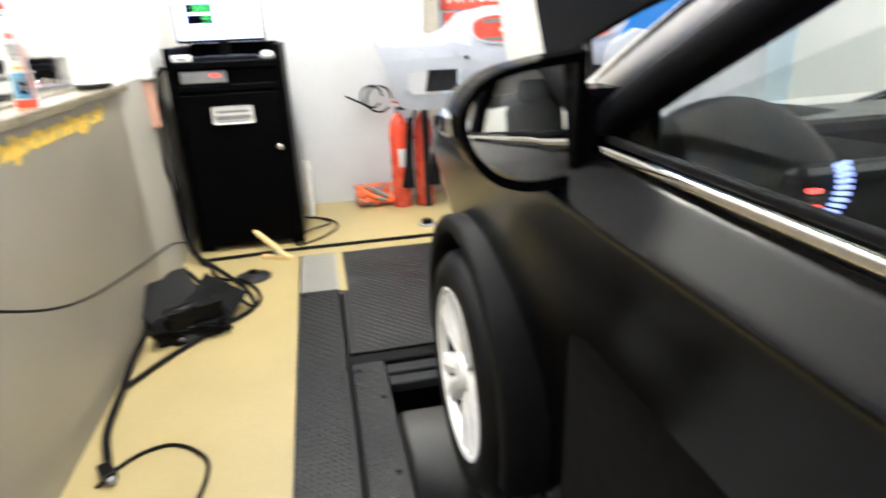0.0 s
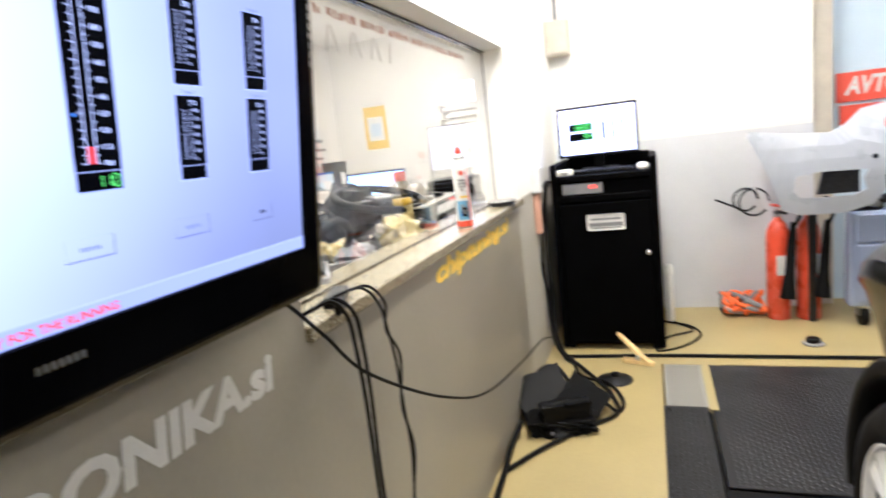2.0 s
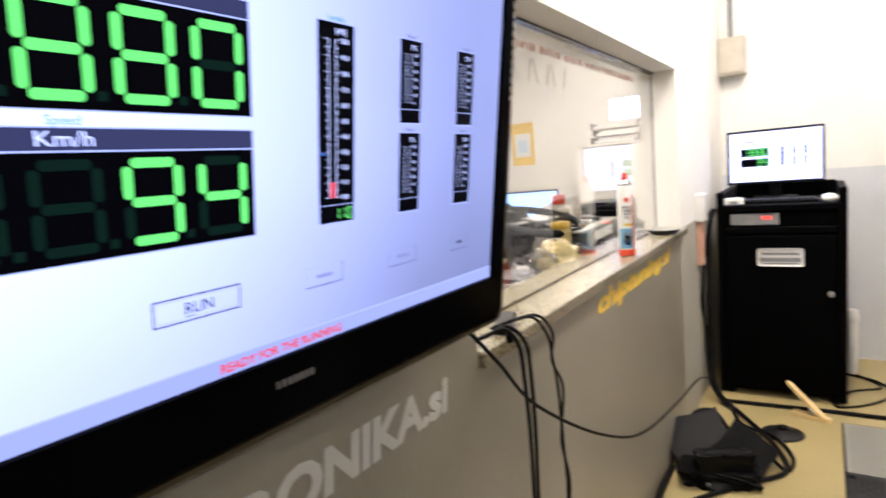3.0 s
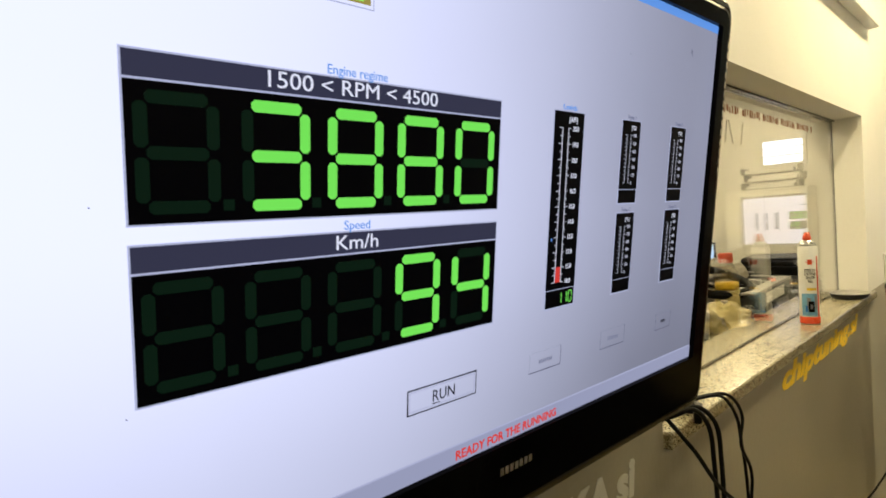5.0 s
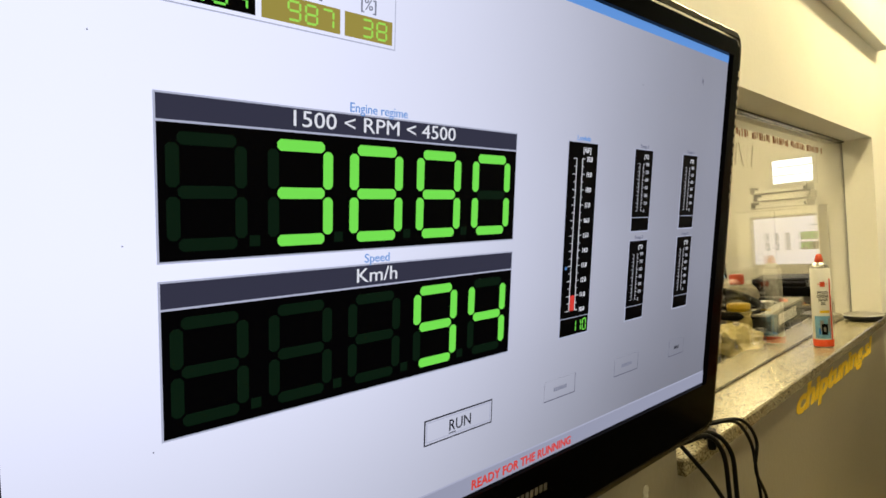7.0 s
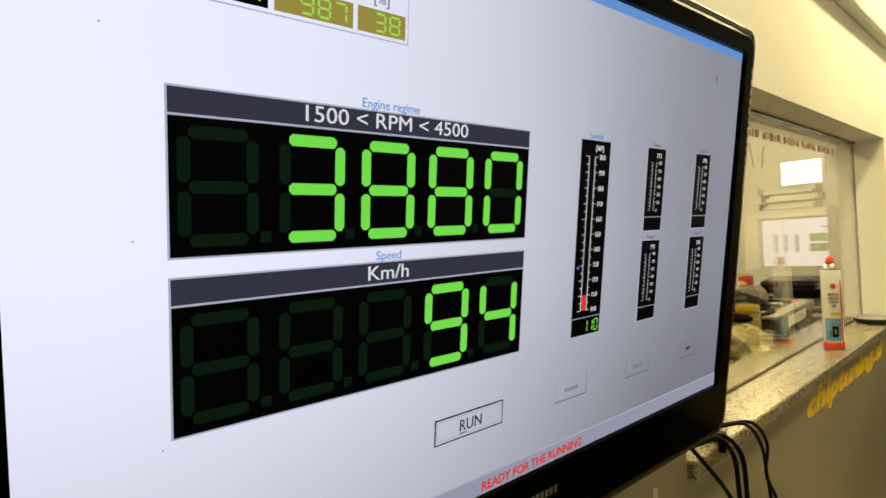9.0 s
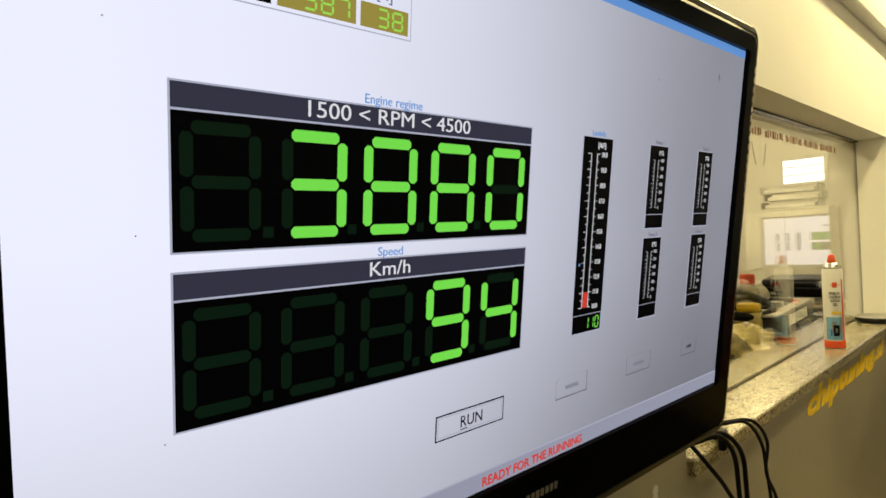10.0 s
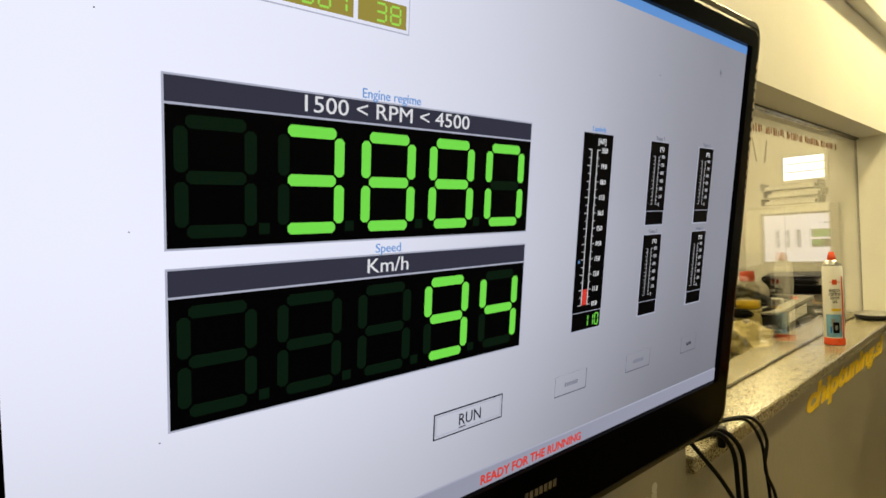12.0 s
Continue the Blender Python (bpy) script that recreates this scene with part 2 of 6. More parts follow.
def smooth_path(points, steps=8):
    """A Catmull-Rom line through the points."""
    p = [Vector(q) for q in points]
    p = [p[0] * 2 - p[1], *p, p[-1] * 2 - p[-2]]
    out = []
    for a, b, c, d in zip(p, p[1:], p[2:], p[3:]):
        for k in range(steps):
            t = k / steps
            out.append(0.5 * (2 * b + (c - a) * t + (2 * a - 5 * b + 4 * c - d) * t * t + (3 * b - 3 * c + d - a) * t ** 3))
    return out + [p[-2]]


def add_tube(bm, points, radius, n=8, steps=8):
    path = smooth_path(points, steps)
    up, rings = Vector((0.13, 0.21, 0.97)), []
    for i, q in enumerate(path):
        d = (path[min(i + 1, len(path) - 1)] - path[max(i - 1, 0)]).normalized()
        s = d.cross(up)
        s = s.normalized() if s.length > 1e-4 else Vector((1, 0, 0))
        w = s.cross(d)
        rings.append([bm.verts.new(q + radius * (math.cos(2 * math.pi * k / n) * s + math.sin(2 * math.pi * k / n) * w)) for k in range(n)])
    for a, b in zip(rings, rings[1:]):
        for k in range(n):
            bm.faces.new((a[k], a[(k + 1) % n], b[(k + 1) % n], b[k]))
    bm.faces.new(rings[0][::-1]), bm.faces.new(rings[-1])
    return bm


def tube(points, radius, n=8, steps=8):
    return add_tube(bmesh.new(), points, radius, n, steps)


def plate(outline, z0, z1, bevel=0.0):
    """A flat plate with that outline in x and y."""
    bm = bmesh.new()
    f = bm.faces.new([bm.verts.new((x, y, z0)) for x, y in outline])
    r = bmesh.ops.extrude_face_region(bm, geom=[f])
    bmesh.ops.translate(bm, vec=(0, 0, z1 - z0), verts=[v for v in r["geom"] if isinstance(v, bmesh.types.BMVert)])
    if bevel:
        bmesh.ops.bevel(bm, geom=list(bm.edges), offset=bevel, segments=2, affect="EDGES", profile=0.5)
    return bm


def frame_plate(outer, inner, z0, z1, bevel=0.0, round_=0.0):
    """A rectangular frame with rounded outer corners: outer and inner as x0, x1, y0, y1."""
    bm = bmesh.new()
    n = 6 if round_ else 1

    def ring(r, rad, z):
        out = []
        for cx, cy, a0 in ((r[0] + rad, r[2] + rad, 180), (r[1] - rad, r[2] + rad, 270), (r[1] - rad, r[3] - rad, 0), (r[0] + rad, r[3] - rad, 90)):
            for k in range(n):
                a = radians(a0 + (90 * k / (n - 1) if n > 1 else 45))
                out.append(bm.verts.new((cx + rad * math.cos(a), cy + rad * math.sin(a), z)))
        return out
    small = min(round_, 0.0015)
    edge = bevel or 0.0
    shrink = (outer[0] + edge, outer[1] - edge, outer[2] + edge, outer[3] - edge)
    rings = [ring(inner, small, z0), ring(outer, round_, z0), ring(outer, round_, z1 - edge)]
    if edge:
        mid = (outer[0] + edge * 0.3, outer[1] - edge * 0.3, outer[2] + edge * 0.3, outer[3] - edge * 0.3)
        rings += [ring(mid, round_, z1 - edge * 0.3), ring(shrink, round_, z1)]
    rings += [ring(inner, small, z1)]
    for a, b in zip(rings, rings[1:] + rings[:1]):
        for k in range(len(a)):
            j = (k + 1) % len(a)
            bm.faces.new((a[k], a[j], b[j], b[k]))
    return bm


def crumpled_box(sx, sy, sz, seed, amount=0.18, cuts=7, soft=0.45):
    """A soft dented box standing on z = 0."""
    bm = bmesh.new()
    bmesh.ops.create_cube(bm, size=2)
    bmesh.ops.subdivide_edges(bm, edges=bm.edges[:], cuts=cuts, use_grid_fill=True)
    for v in bm.verts:
        q = v.co.copy()
        sphere = q.normalized() * 1.25
        q = q.lerp(sphere, soft)
        q *= 1 + amount * noise.noise(v.co * 1.6 + Vector((seed, 0, 0))) + amount * 0.7 * abs(noise.noise(v.co * 3.7 + Vector((0, seed, 0))))
        v.co = Vector((q.x * sx, q.y * sy, max(0.0, (q.z + 0.9) * sz)))
    return bm


def lettering(name, text, size, mat, parent, m, depth=0.0004, stretch=1.0, bold=0.0, shear=0.0, align="LEFT", width=0.0, split=False):
    cu = bpy.data.curves.new(name, "FONT")
    cu.body, cu.size, cu.extrude, cu.offset, cu.shear, cu.align_x = text, size, depth, bold, shear, align
    cu.resolution_u = 3
    ob = bpy.data.objects.new(name, cu)
    me = bpy.data.meshes.new_from_object(ob)
    me.name = name
    if width:
        xs = [v.co.x for v in me.vertices]
        stretch = width / (max(xs) - min(xs))
    me.transform(Matrix.Diagonal((stretch, 1, 1, 1)))
    me.materials.clear()
    me.materials.append(M[mat])
    if not split:
        o = new(name, me)
        o.parent = parent
        o.matrix_local = m
        return o
    # one part for each letter
    bm = bmesh.new()
    bm.from_mesh(me)
    left = set(bm.verts)
    while left:
        todo, island = [left.pop()], []
        while todo:
            v = todo.pop()
            island.append(v)
            for e in v.link_edges:
                w = e.other_vert(v)
                if w in left:
                    left.discard(w)
                    todo.append(w)
        index = {v: k for k, v in enumerate(island)}
        piece = bpy.data.meshes.new(name)
        piece.from_pydata([tuple(v.co) for v in island], [], [[index[v] for v in f.verts] for f in {f for v in island for f in v.link_faces}])
        piece.materials.append(M[mat])
        o = new(name, piece)
        o.parent = parent
        o.matrix_local = m
    bm.free()


# ---- structure ----
WALL_END, FAR, RIGHT, BACK, TOP = 2.58, 3.94, 4.6, -3.6, 2.9
HEAD, SILL, SILL_START = 1.683, 0.97, 0.69


def slab(name, x0, x1, y0, y1, z0, z1, mat, label="", bevel=0.0):
    return tagged(finish(name, box(x0, x1, y0, y1, z0, z1, bevel), mat), label, name.split("_")[0], kind="structure")


slab("floor", -4.6, RIGHT + 0.2, BACK - 0.2, 8.2, -0.6, -0.42, "dark_steel", "dark concrete pit floor under the garage")
slab("ceiling", -4.6, RIGHT + 0.2, BACK - 0.2, 8.2, TOP, TOP + 0.15, "ceiling", "white painted plain ceiling")
# the side wall: dado, part past the window, part over the window
slab("wall_west_dado", -0.16, 0.0, SILL_START, WALL_END, -0.42, SILL - 0.03, "grey_wall", "grey painted lower wall under the office window")
slab("wall_west_head", -0.16, 0.0, BACK, WALL_END, HEAD, TOP, "wall", "white painted wall above the office window")
slab("wall_west_pier", -0.16, 0.0, WALL_END, FAR, 0.97, TOP, "wall", "white painted wall beside the office window")
slab("wall_west_pier_dado", -0.16, 0.0, WALL_END, FAR, -0.42, 0.97, "pier_grey", "warm grey painted lower wall beside the cabinet")
slab("wall_west_rear", -0.16, 0.0, BACK, SILL_START, 1.05, HEAD, "wall", "white painted wall behind the television")
slab("wall_west_rear_dado", -0.16, 0.0, BACK, SILL_START, -0.42, 1.05, "grey_wall", "grey painted lower wall under the television")
slab("wall_north", -0.16, 1.55, FAR, FAR + 0.15, 1.15, TOP, "wall", "white painted end wall of the garage")
slab("wall_north_dado", -0.16, 1.55, FAR, FAR + 0.15, -0.42, 1.15, "grey_dado", "pale grey painted lower end wall")
slab("wall_north_recess", 1.55, RIGHT, FAR + 0.15, FAR + 0.3, -0.42, TOP, "blue_white", "pale blue-white sheet wall behind the bumper")
slab("wall_east", RIGHT, RIGHT + 0.15, BACK, FAR + 0.3, -0.42, TOP, "wall", "white painted far side wall")
slab("wall_south", -0.16, RIGHT, BACK - 0.15, BACK, -0.42, TOP, "wall", "white painted rear wall")
slab("office_wall_west", -4.0, -3.85, -2.2, 8.0, 0, TOP, "wall", "white painted office wall")
slab("office_wall_north", -3.85, -0.16, 7.85, 8.0, 0, TOP, "wall", "white painted office end wall")
slab("office_wall_south", -3.85, -0.16, -2.2, -2.05, 0, TOP, "wall", "white painted office rear wall")
slab("office_wall_east", -0.16, 0.0, FAR + 0.153, 8.0, 0, TOP, "wall", "white painted office wall")
slab("office_floor", -4.6, -0.16, -2.2, 8.0, -0.1, 0.0, "desk", "grey office floor")

# garage floor round the roller pit
PIT = (0.615, 2.75, -2.4, 2.925)
slab("floor_strip_west", 0.0, PIT[0], BACK, FAR, -0.42, 0.0, "floor", "cream epoxy floor strip along the wall")
slab("floor_strip_east", PIT[1], RIGHT, BACK, FAR, -0.42, 0.0, "floor", "cream epoxy floor beyond the rollers")
slab("floor_strip_north", PIT[0], PIT[1], PIT[3], FAR + 0.15, -0.42, 0.0, "floor", "cream epoxy floor before the end wall")
slab("floor_strip_south", PIT[0], PIT[1], BACK, PIT[2], -0.42, 0.0, "floor", "cream epoxy floor behind the car")
slab("floor_strip_corner", PIT[0] + 0.012, 0.805, 2.44, PIT[3], -0.42, -0.002, "cover", "pale grey steel cover in the floor")
slots = [(PIT[0] + 0.030 + 0.0165 * a + 0.008 * (b % 2), 2.455 + 0.0165 * b) for a in range(9) for b in range(28)]
me = bpy.data.meshes.new("cover_slots")
me.from_pydata([(x + dx, y + dy, -0.0012) for x, y in slots for dx, dy in ((-0.0045, -0.003), (0.0045, -0.003), (0.0045, 0.003), (-0.0045, 0.003))], [], [tuple(range(4 * k, 4 * k + 4)) for k in range(len(slots))])
me.materials.append(M["dark_steel"])
tagged(new("cover_slots", me), "rows of small dark slots in the steel floor cover", "slots", kind="stuff")
slab("floor_edge_strip", 0.805, 0.842, 2.40, PIT[3], -0.42, 0.005, "floor", "cream painted steel edge strip")
slab("sill", -0.215, 0.016, SILL_START, 2.66, SILL - 0.03, SILL, "granite", "speckled brown granite window sill", 0.003)

slab("trim_trunking", 0.0, 0.042, -1.5, 2.78, 2.06, 2.125, "white_plastic", "white cable trunking along the wall", 0.003)

# window in the side wall
win = tagged(new("window_1"), "large office window with a thin pale frame", "window", kind="structure")
part("window_frame", box(-0.109, -0.101, SILL_START, WALL_END, SILL, SILL + 0.005, 0.001), "smoked", win, "thin dark seal on the sill")
part("window_frame", box(-0.118, -0.092, SILL_START, WALL_END, HEAD - 0.007, HEAD, 0.001), "smoked", win, "thin dark seal at the head")
part("window_frame", box(-0.109, -0.101, WALL_END - 0.003, WALL_END, SILL + 0.005, HEAD - 0.007, 0.001), "grey_plastic", win, "thin grey seal at the jamb")
pane = part("pane", box(-0.108, -0.102, SILL_START, WALL_END - 0.003, SILL + 0.005, HEAD - 0.007), "glass", win)
pane.visible_shadow = False


# ---- lamps ----
def ceiling_lamp(x, y, length, power, along="y"):
    root = thing("ceiling_lamp", pose(x, y, TOP, 0, 0, 0 if along == "y" else 90), "white fluorescent batten lamp on the ceiling", "lamp", "ceiling lamps")
    part("housing", box(-0.09, 0.09, -length / 2, length / 2, -0.05, 0, 0.008), "white_plastic", root)
    for dx in (-0.045, 0.045):
        part("tube", lathe([(0.012, -length / 2 + 0.03), (0.013, -length / 2 + 0.04), (0.013, length / 2 - 0.04), (0.012, length / 2 - 0.03)], 10), "tube", root, smooth=True, m=pose(dx, 0, -0.066, 90, 0, 0))
    la = bpy.data.lights.new("lamp_light", "AREA")
    la.shape, la.size, la.size_y, la.energy, la.color = "RECTANGLE", 0.16, length, power, LAMP_COLOUR
    lo = new("lamp_light", la)
    lo.matrix_basis = pose(x, y, TOP - 0.09, 0, 0, 0 if along == "y" else 90)


for lx, ly in ((0.55, 2.4), (0.55, 0.0), (3.2, 2.6), (3.2, 0.2), (2.0, -2.2)):
    ceiling_lamp(lx, ly, 1.5, GARAGE_LIGHT * (1.05 if lx > 1 else 1.75 if ly > 1 else 0.7))
for lx, ly in ((-1.6, 0.6), (-1.6, 3.2), (-1.6, 5.8)):
    ceiling_lamp(lx, ly, 1.5, OFFICE_LIGHT)


# ---- wall display ----
# local axes: x along the screen, y up, z out of the screen; origin at the screen's lower left corner
TV_YAW, TV_TILT = 0.03134, 0.14301
tc, ts, cc, cs = math.cos(TV_YAW), math.sin(TV_YAW), math.cos(TV_TILT), math.sin(TV_TILT)
tv_u, tv_v = Vector((ts, tc, 0)), Vector((tc * cs, -ts * cs, cc))
tv_n = tv_u.cross(tv_v)
SX, SY = -0.257, 1.139
tv_o = Vector((0.1188, 1.0, 1.2)) + (SX - 1.0) * tv_u + (SY - 1.2) * tv_v
TVM = Matrix((tv_u, tv_v, tv_n)).transposed().to_4x4()
TVM.translation = tv_o
SW, SH = 0.839, 0.476


def television():
    root = thing("television", TVM, "large black flat television showing a dynamometer readout, tilted forward", "television")
    def foot_wide(bm):
        for v in bm.verts:
            if v.co.x > SW + 0.004:
                v.co.x += 0.013 * max(0.0, 1 - max(v.co.y, 0.0) / (SH * 0.9))
        return bm
    part("bezel", foot_wide(frame_plate((-0.027, SW + 0.026, -0.075, SH + 0.027), (0, SW, 0, SH), -0.03, 0.007, 0.006, 0.018)), "gloss_black", root)
    back = bmesh.new()
    add_box(back, -0.022, SW + 0.021, -0.07, SH + 0.022, -0.052, -0.022, 0.008, 2)
    add_box(back, 0.06, SW - 0.06, -0.03, SH - 0.06, -0.085, -0.05, 0.015, 2)
    part("back_cover", back, "black", root)
    part("edge_trim", foot_wide(frame_plate((-0.035, SW + 0.034, -0.082, SH + 0.035), (-0.027, SW + 0.026, -0.075, SH + 0.027), -0.03, 0.004, 0.002, 0.024)), "smoked", root, "smoked brown acrylic edge")
    # small pale marks down the edge, painted in for a reflection on the lip
    for k in range(14):
        y = 0.275 + k * 0.0135
        part("edge_mark", box(SW + 0.0265, SW + 0.0325, y, y + 0.0085, 0.004, 0.0047), "beige", root)
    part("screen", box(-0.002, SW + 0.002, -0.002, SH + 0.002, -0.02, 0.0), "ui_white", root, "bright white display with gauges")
    # maker's mark as small plain bars
    for k in range(7):
        part("maker_mark", box(0.4045 + k * 0.0075, 0.4095 + k * 0.0075, -0.0315, -0.0235, 0.007, 0.0074), "steel", root)
    br = bmesh.new()
    add_box(br, 0.35, 0.50, 0.15, 0.35, -0.16, -0.08, 0.004)
    part("bracket", br, "grey_plastic", root, "grey metal mounting bracket")
    return root


tv = television()


def ui(name, x0, x1, y0, y1, mat, level=1, parent=None):
    """A flat item of the readout, given in the display's own plan."""
    return part(name, box(x0 - SX, x1 - SX, y0 - SY, y1 - SY, 0.0, 0.0004 * level), mat, parent or tv)


def ui_text(name, text, x, y, size, mat, level=2, stretch=1.0, bold=0.0, align="LEFT", width=0.0):
    return lettering(name, text, size, mat, tv, pose(x - SX, y - SY, 0.0004 * level), 0.0002, stretch, bold, align=align, width=width)


SEGMENTS = {"0": "abcdef", "1": "bc", "2": "abged", "3": "abgcd", "4": "fgbc", "5": "afgcd", "6": "afgedc", "7": "abc", "8": "abcdefg", "9": "abcdfg", " ": ""}


def add_segment(bm, x0, y0, x1, y1, w, z0, z1):
    """A bar with pointed ends from one end to the other."""
    d = Vector((x1 - x0, y1 - y0)).normalized()
    s = Vector((-d.y, d.x)) * w / 2
    a, b = Vector((x0, y0)), Vector((x1, y1))
    c = d * w * 0.30
    out = [a - s * 0.42, a + s * 0.42, a + c + s, b - c + s, b + s * 0.42, b - s * 0.42, b - c - s, a + c - s]
    lo, hi = [bm.verts.new((*q, z0)) for q in out], [bm.verts.new((*q, z1)) for q in out]
    bm.faces.new(hi)
    for k in range(8):
        bm.faces.new((lo[k], lo[(k + 1) % 8], hi[(k + 1) % 8], hi[k]))


def digit(char, x, y, w, h, on, off, parent, level=2, thick=0.0085):
    """A seven-bar digit with its lower left corner at x, y in the display's plan."""
    g, t = thick * 0.33, thick * 0.90
    l, r, b, m, u = x + t / 2 - SX, x + w - t / 2 - SX, y + t / 2 - SY, y + h / 2 - SY, y + h - t / 2 - SY
    ends = {"a": (l + g, u, r - g, u), "b": (r, u - g, r, m + g), "c": (r, m - g, r, b + g), "d": (l + g, b, r - g, b), "e": (l, m - g, l, b + g), "f": (l, u - g, l, m + g), "g": (l + g, m, r - g, m)}
    for k, (x0, y0, x1, y1) in ends.items():
        lit = k in SEGMENTS[char]
        if lit or off:
            bm = bmesh.new()
            add_segment(bm, x0, y0, x1, y1, t, 0.0002, 0.0004 * level)
            part("digit_bar" if lit else "unlit_bar", bm, on if lit else off, parent)


def readout(value, y0, y1, head, title, caption, caption_x, title_x, title_size, title_w, caption_w):
    x0, x1 = -0.178, 0.1328
    p = ui("readout", x0 - 0.0012, x1 + 0.0012, y0 - 0.0012, y1 + 0.0012, "ui_line", 1)
    part("readout_field", box(x0 - SX, x1 - SX, y0 - SY, head - 0.0007 - SY, 0.0004, 0.0006), "ui_black", p)
    part("readout_head", box(x0 - SX, x1 - SX, head + 0.0007 - SY, y1 - SY, 0.0004, 0.0006), "ui_head", p)
    ui_text("readout_title", title, title_x, head + 0.0036, title_size, "ui_text", 2, 1.0, 0.0, "CENTER", title_w)
    ui_text("caption", caption, caption_x, y1 + 0.0022, 0.0095, "ui_blue", 1, 1.0, 0.0, "CENTER", caption_w)
    pitch, dw = 0.0626, 0.0485
    low, high = y0 + 0.0055, head - 0.0055
    for k, c in enumerate(value):
        dx = -0.1735 + k * pitch
        digit(c, dx, low, dw, high - low, "ui_green", "ui_off", p)
        if k < 4:
            part("decimal_dot", box(dx + dw + 0.0015 - SX, dx + dw + 0.0085 - SX, low + 0.001 - SY, low + 0.008 - SY, 0.0002, 0.0008), "ui_off", p)


readout(" 3880", 1.3757, 1.4722, 1.4571, "1500 < RPM < 4500", "Engine regime", -0.0225, -0.0205, 0.0152, 0.1475, 0.052)
readout("   94", 1.2676, 1.3630, 1.3470, "Km/h", "Speed", -0.0225, -0.0225, 0.0152, 0.0375, 0.023)


def gauge(x0, x1, y0, y1, labels, size, unit, caption, cap_mat, split, fill=0.0):
    g = ui("gauge", x0 - 0.001, x1 + 0.001, y0 - 0.001, y1 + 0.001, "ui_line", 1)
    w = x1 - x0
    part("gauge_field", box(x0 - SX, x1 - SX, y0 + split - SY, y1 - SY, 0.0004, 0.0006), "ui_black", g)
    part("gauge_foot", box(x0 + 0.0006 - SX, x1 - 0.0006 - SX, y0 + 0.0006 - SY, y0 + split - 0.0008 - SY, 0.0004, 0.0006), "ui_black", g)
    lo, hi = y0 + split + 0.0075, y1 - 0.0165
    bm = bmesh.new()
    for xx in (x0 + 0.27 * w, x0 + 0.47 * w):
        add_box(bm, xx - SX, xx + 0.0009 - SX, lo - SY, hi - SY, 0.0004, 0.0008)
    n = (len(labels) - 1) * 2
    for k in range(n + 1):
        yy = lo + (hi - lo) * k / n
        ln = 0.10 * w if k % 2 == 0 else 0.07 * w
        add_box(bm, x0 + 0.27 * w - ln - SX, x0 + 0.27 * w - SX, yy - 0.0003 - SY, yy + 0.0004 - SY, 0.0004, 0.0008)
        add_box(bm, x0 + 0.47 * w - SX, x0 + 0.47 * w + ln - SX, yy - 0.0003 - SY, yy + 0.0004 - SY, 0.0004, 0.0008)
    part("gauge_scale", bm, "ui_text" if fill else "ui_number", g)
    for k, s in enumerate(labels):
        yy = lo + (hi - lo) * k / (len(labels) - 1)
        ui_text("gauge_number", s, x0 + 0.62 * w, yy - size * 0.35, size, "ui_text" if fill else "ui_number", 2, 0.85)
    ui_text("gauge_unit", unit, x0 + 0.62 * w, y1 - 0.0085 - size * 0.2, size * 1.05, "ui_text", 2, 0.9, align="CENTER")
    if caption:
        ui_text("caption", caption, (x0 + x1) / 2, y1 + 0.002, 0.0065 if cap_mat == "ui_pale" else 0.0078, cap_mat, 1, 1.0, align="CENTER")
    if fill:
        part("gauge_fill", box(x0 + 0.30 * w - SX, x0 + 0.45 * w - SX, lo - SY, lo + fill - SY, 0.0004, 0.0009), "ui_red", g)
        part("gauge_pointer", box(x0 + 0.08 * w - SX, x0 + 0.13 * w - SX, lo + 0.045 - SY, lo + 0.048 - SY, 0.0004, 0.0009), "ui_blue", g)
        for k, c in enumerate("110"):
            digit(c, x0 + 0.42 * w + k * 0.0094, y0 + 0.003, 0.0075, 0.0135, "ui_green", "", g, 2, 0.0016)
    return g


gauge(0.2145, 0.2665, 1.2665, 1.4715, ["%.1f" % v for v in range(10, 21)], 0.0074, "[A/F]", "Lambda", "ui_blue", 0.020, 0.0165)
temps = ["0", "150", "300", "450", "600", "750", "900"]
for k, (gx, gy0, gy1) in enumerate(((0.3455, 1.3746, 1.4712), (0.3455, 1.2665, 1.3632), (0.4665, 1.3746, 1.4712), (0.4665, 1.2665, 1.3632))):
    gauge(gx, gx + 0.041, gy0, gy1, temps, 0.0058, "[\u00b0C]", "Temp %d" % (k + 1), "ui_pale", 0.017)


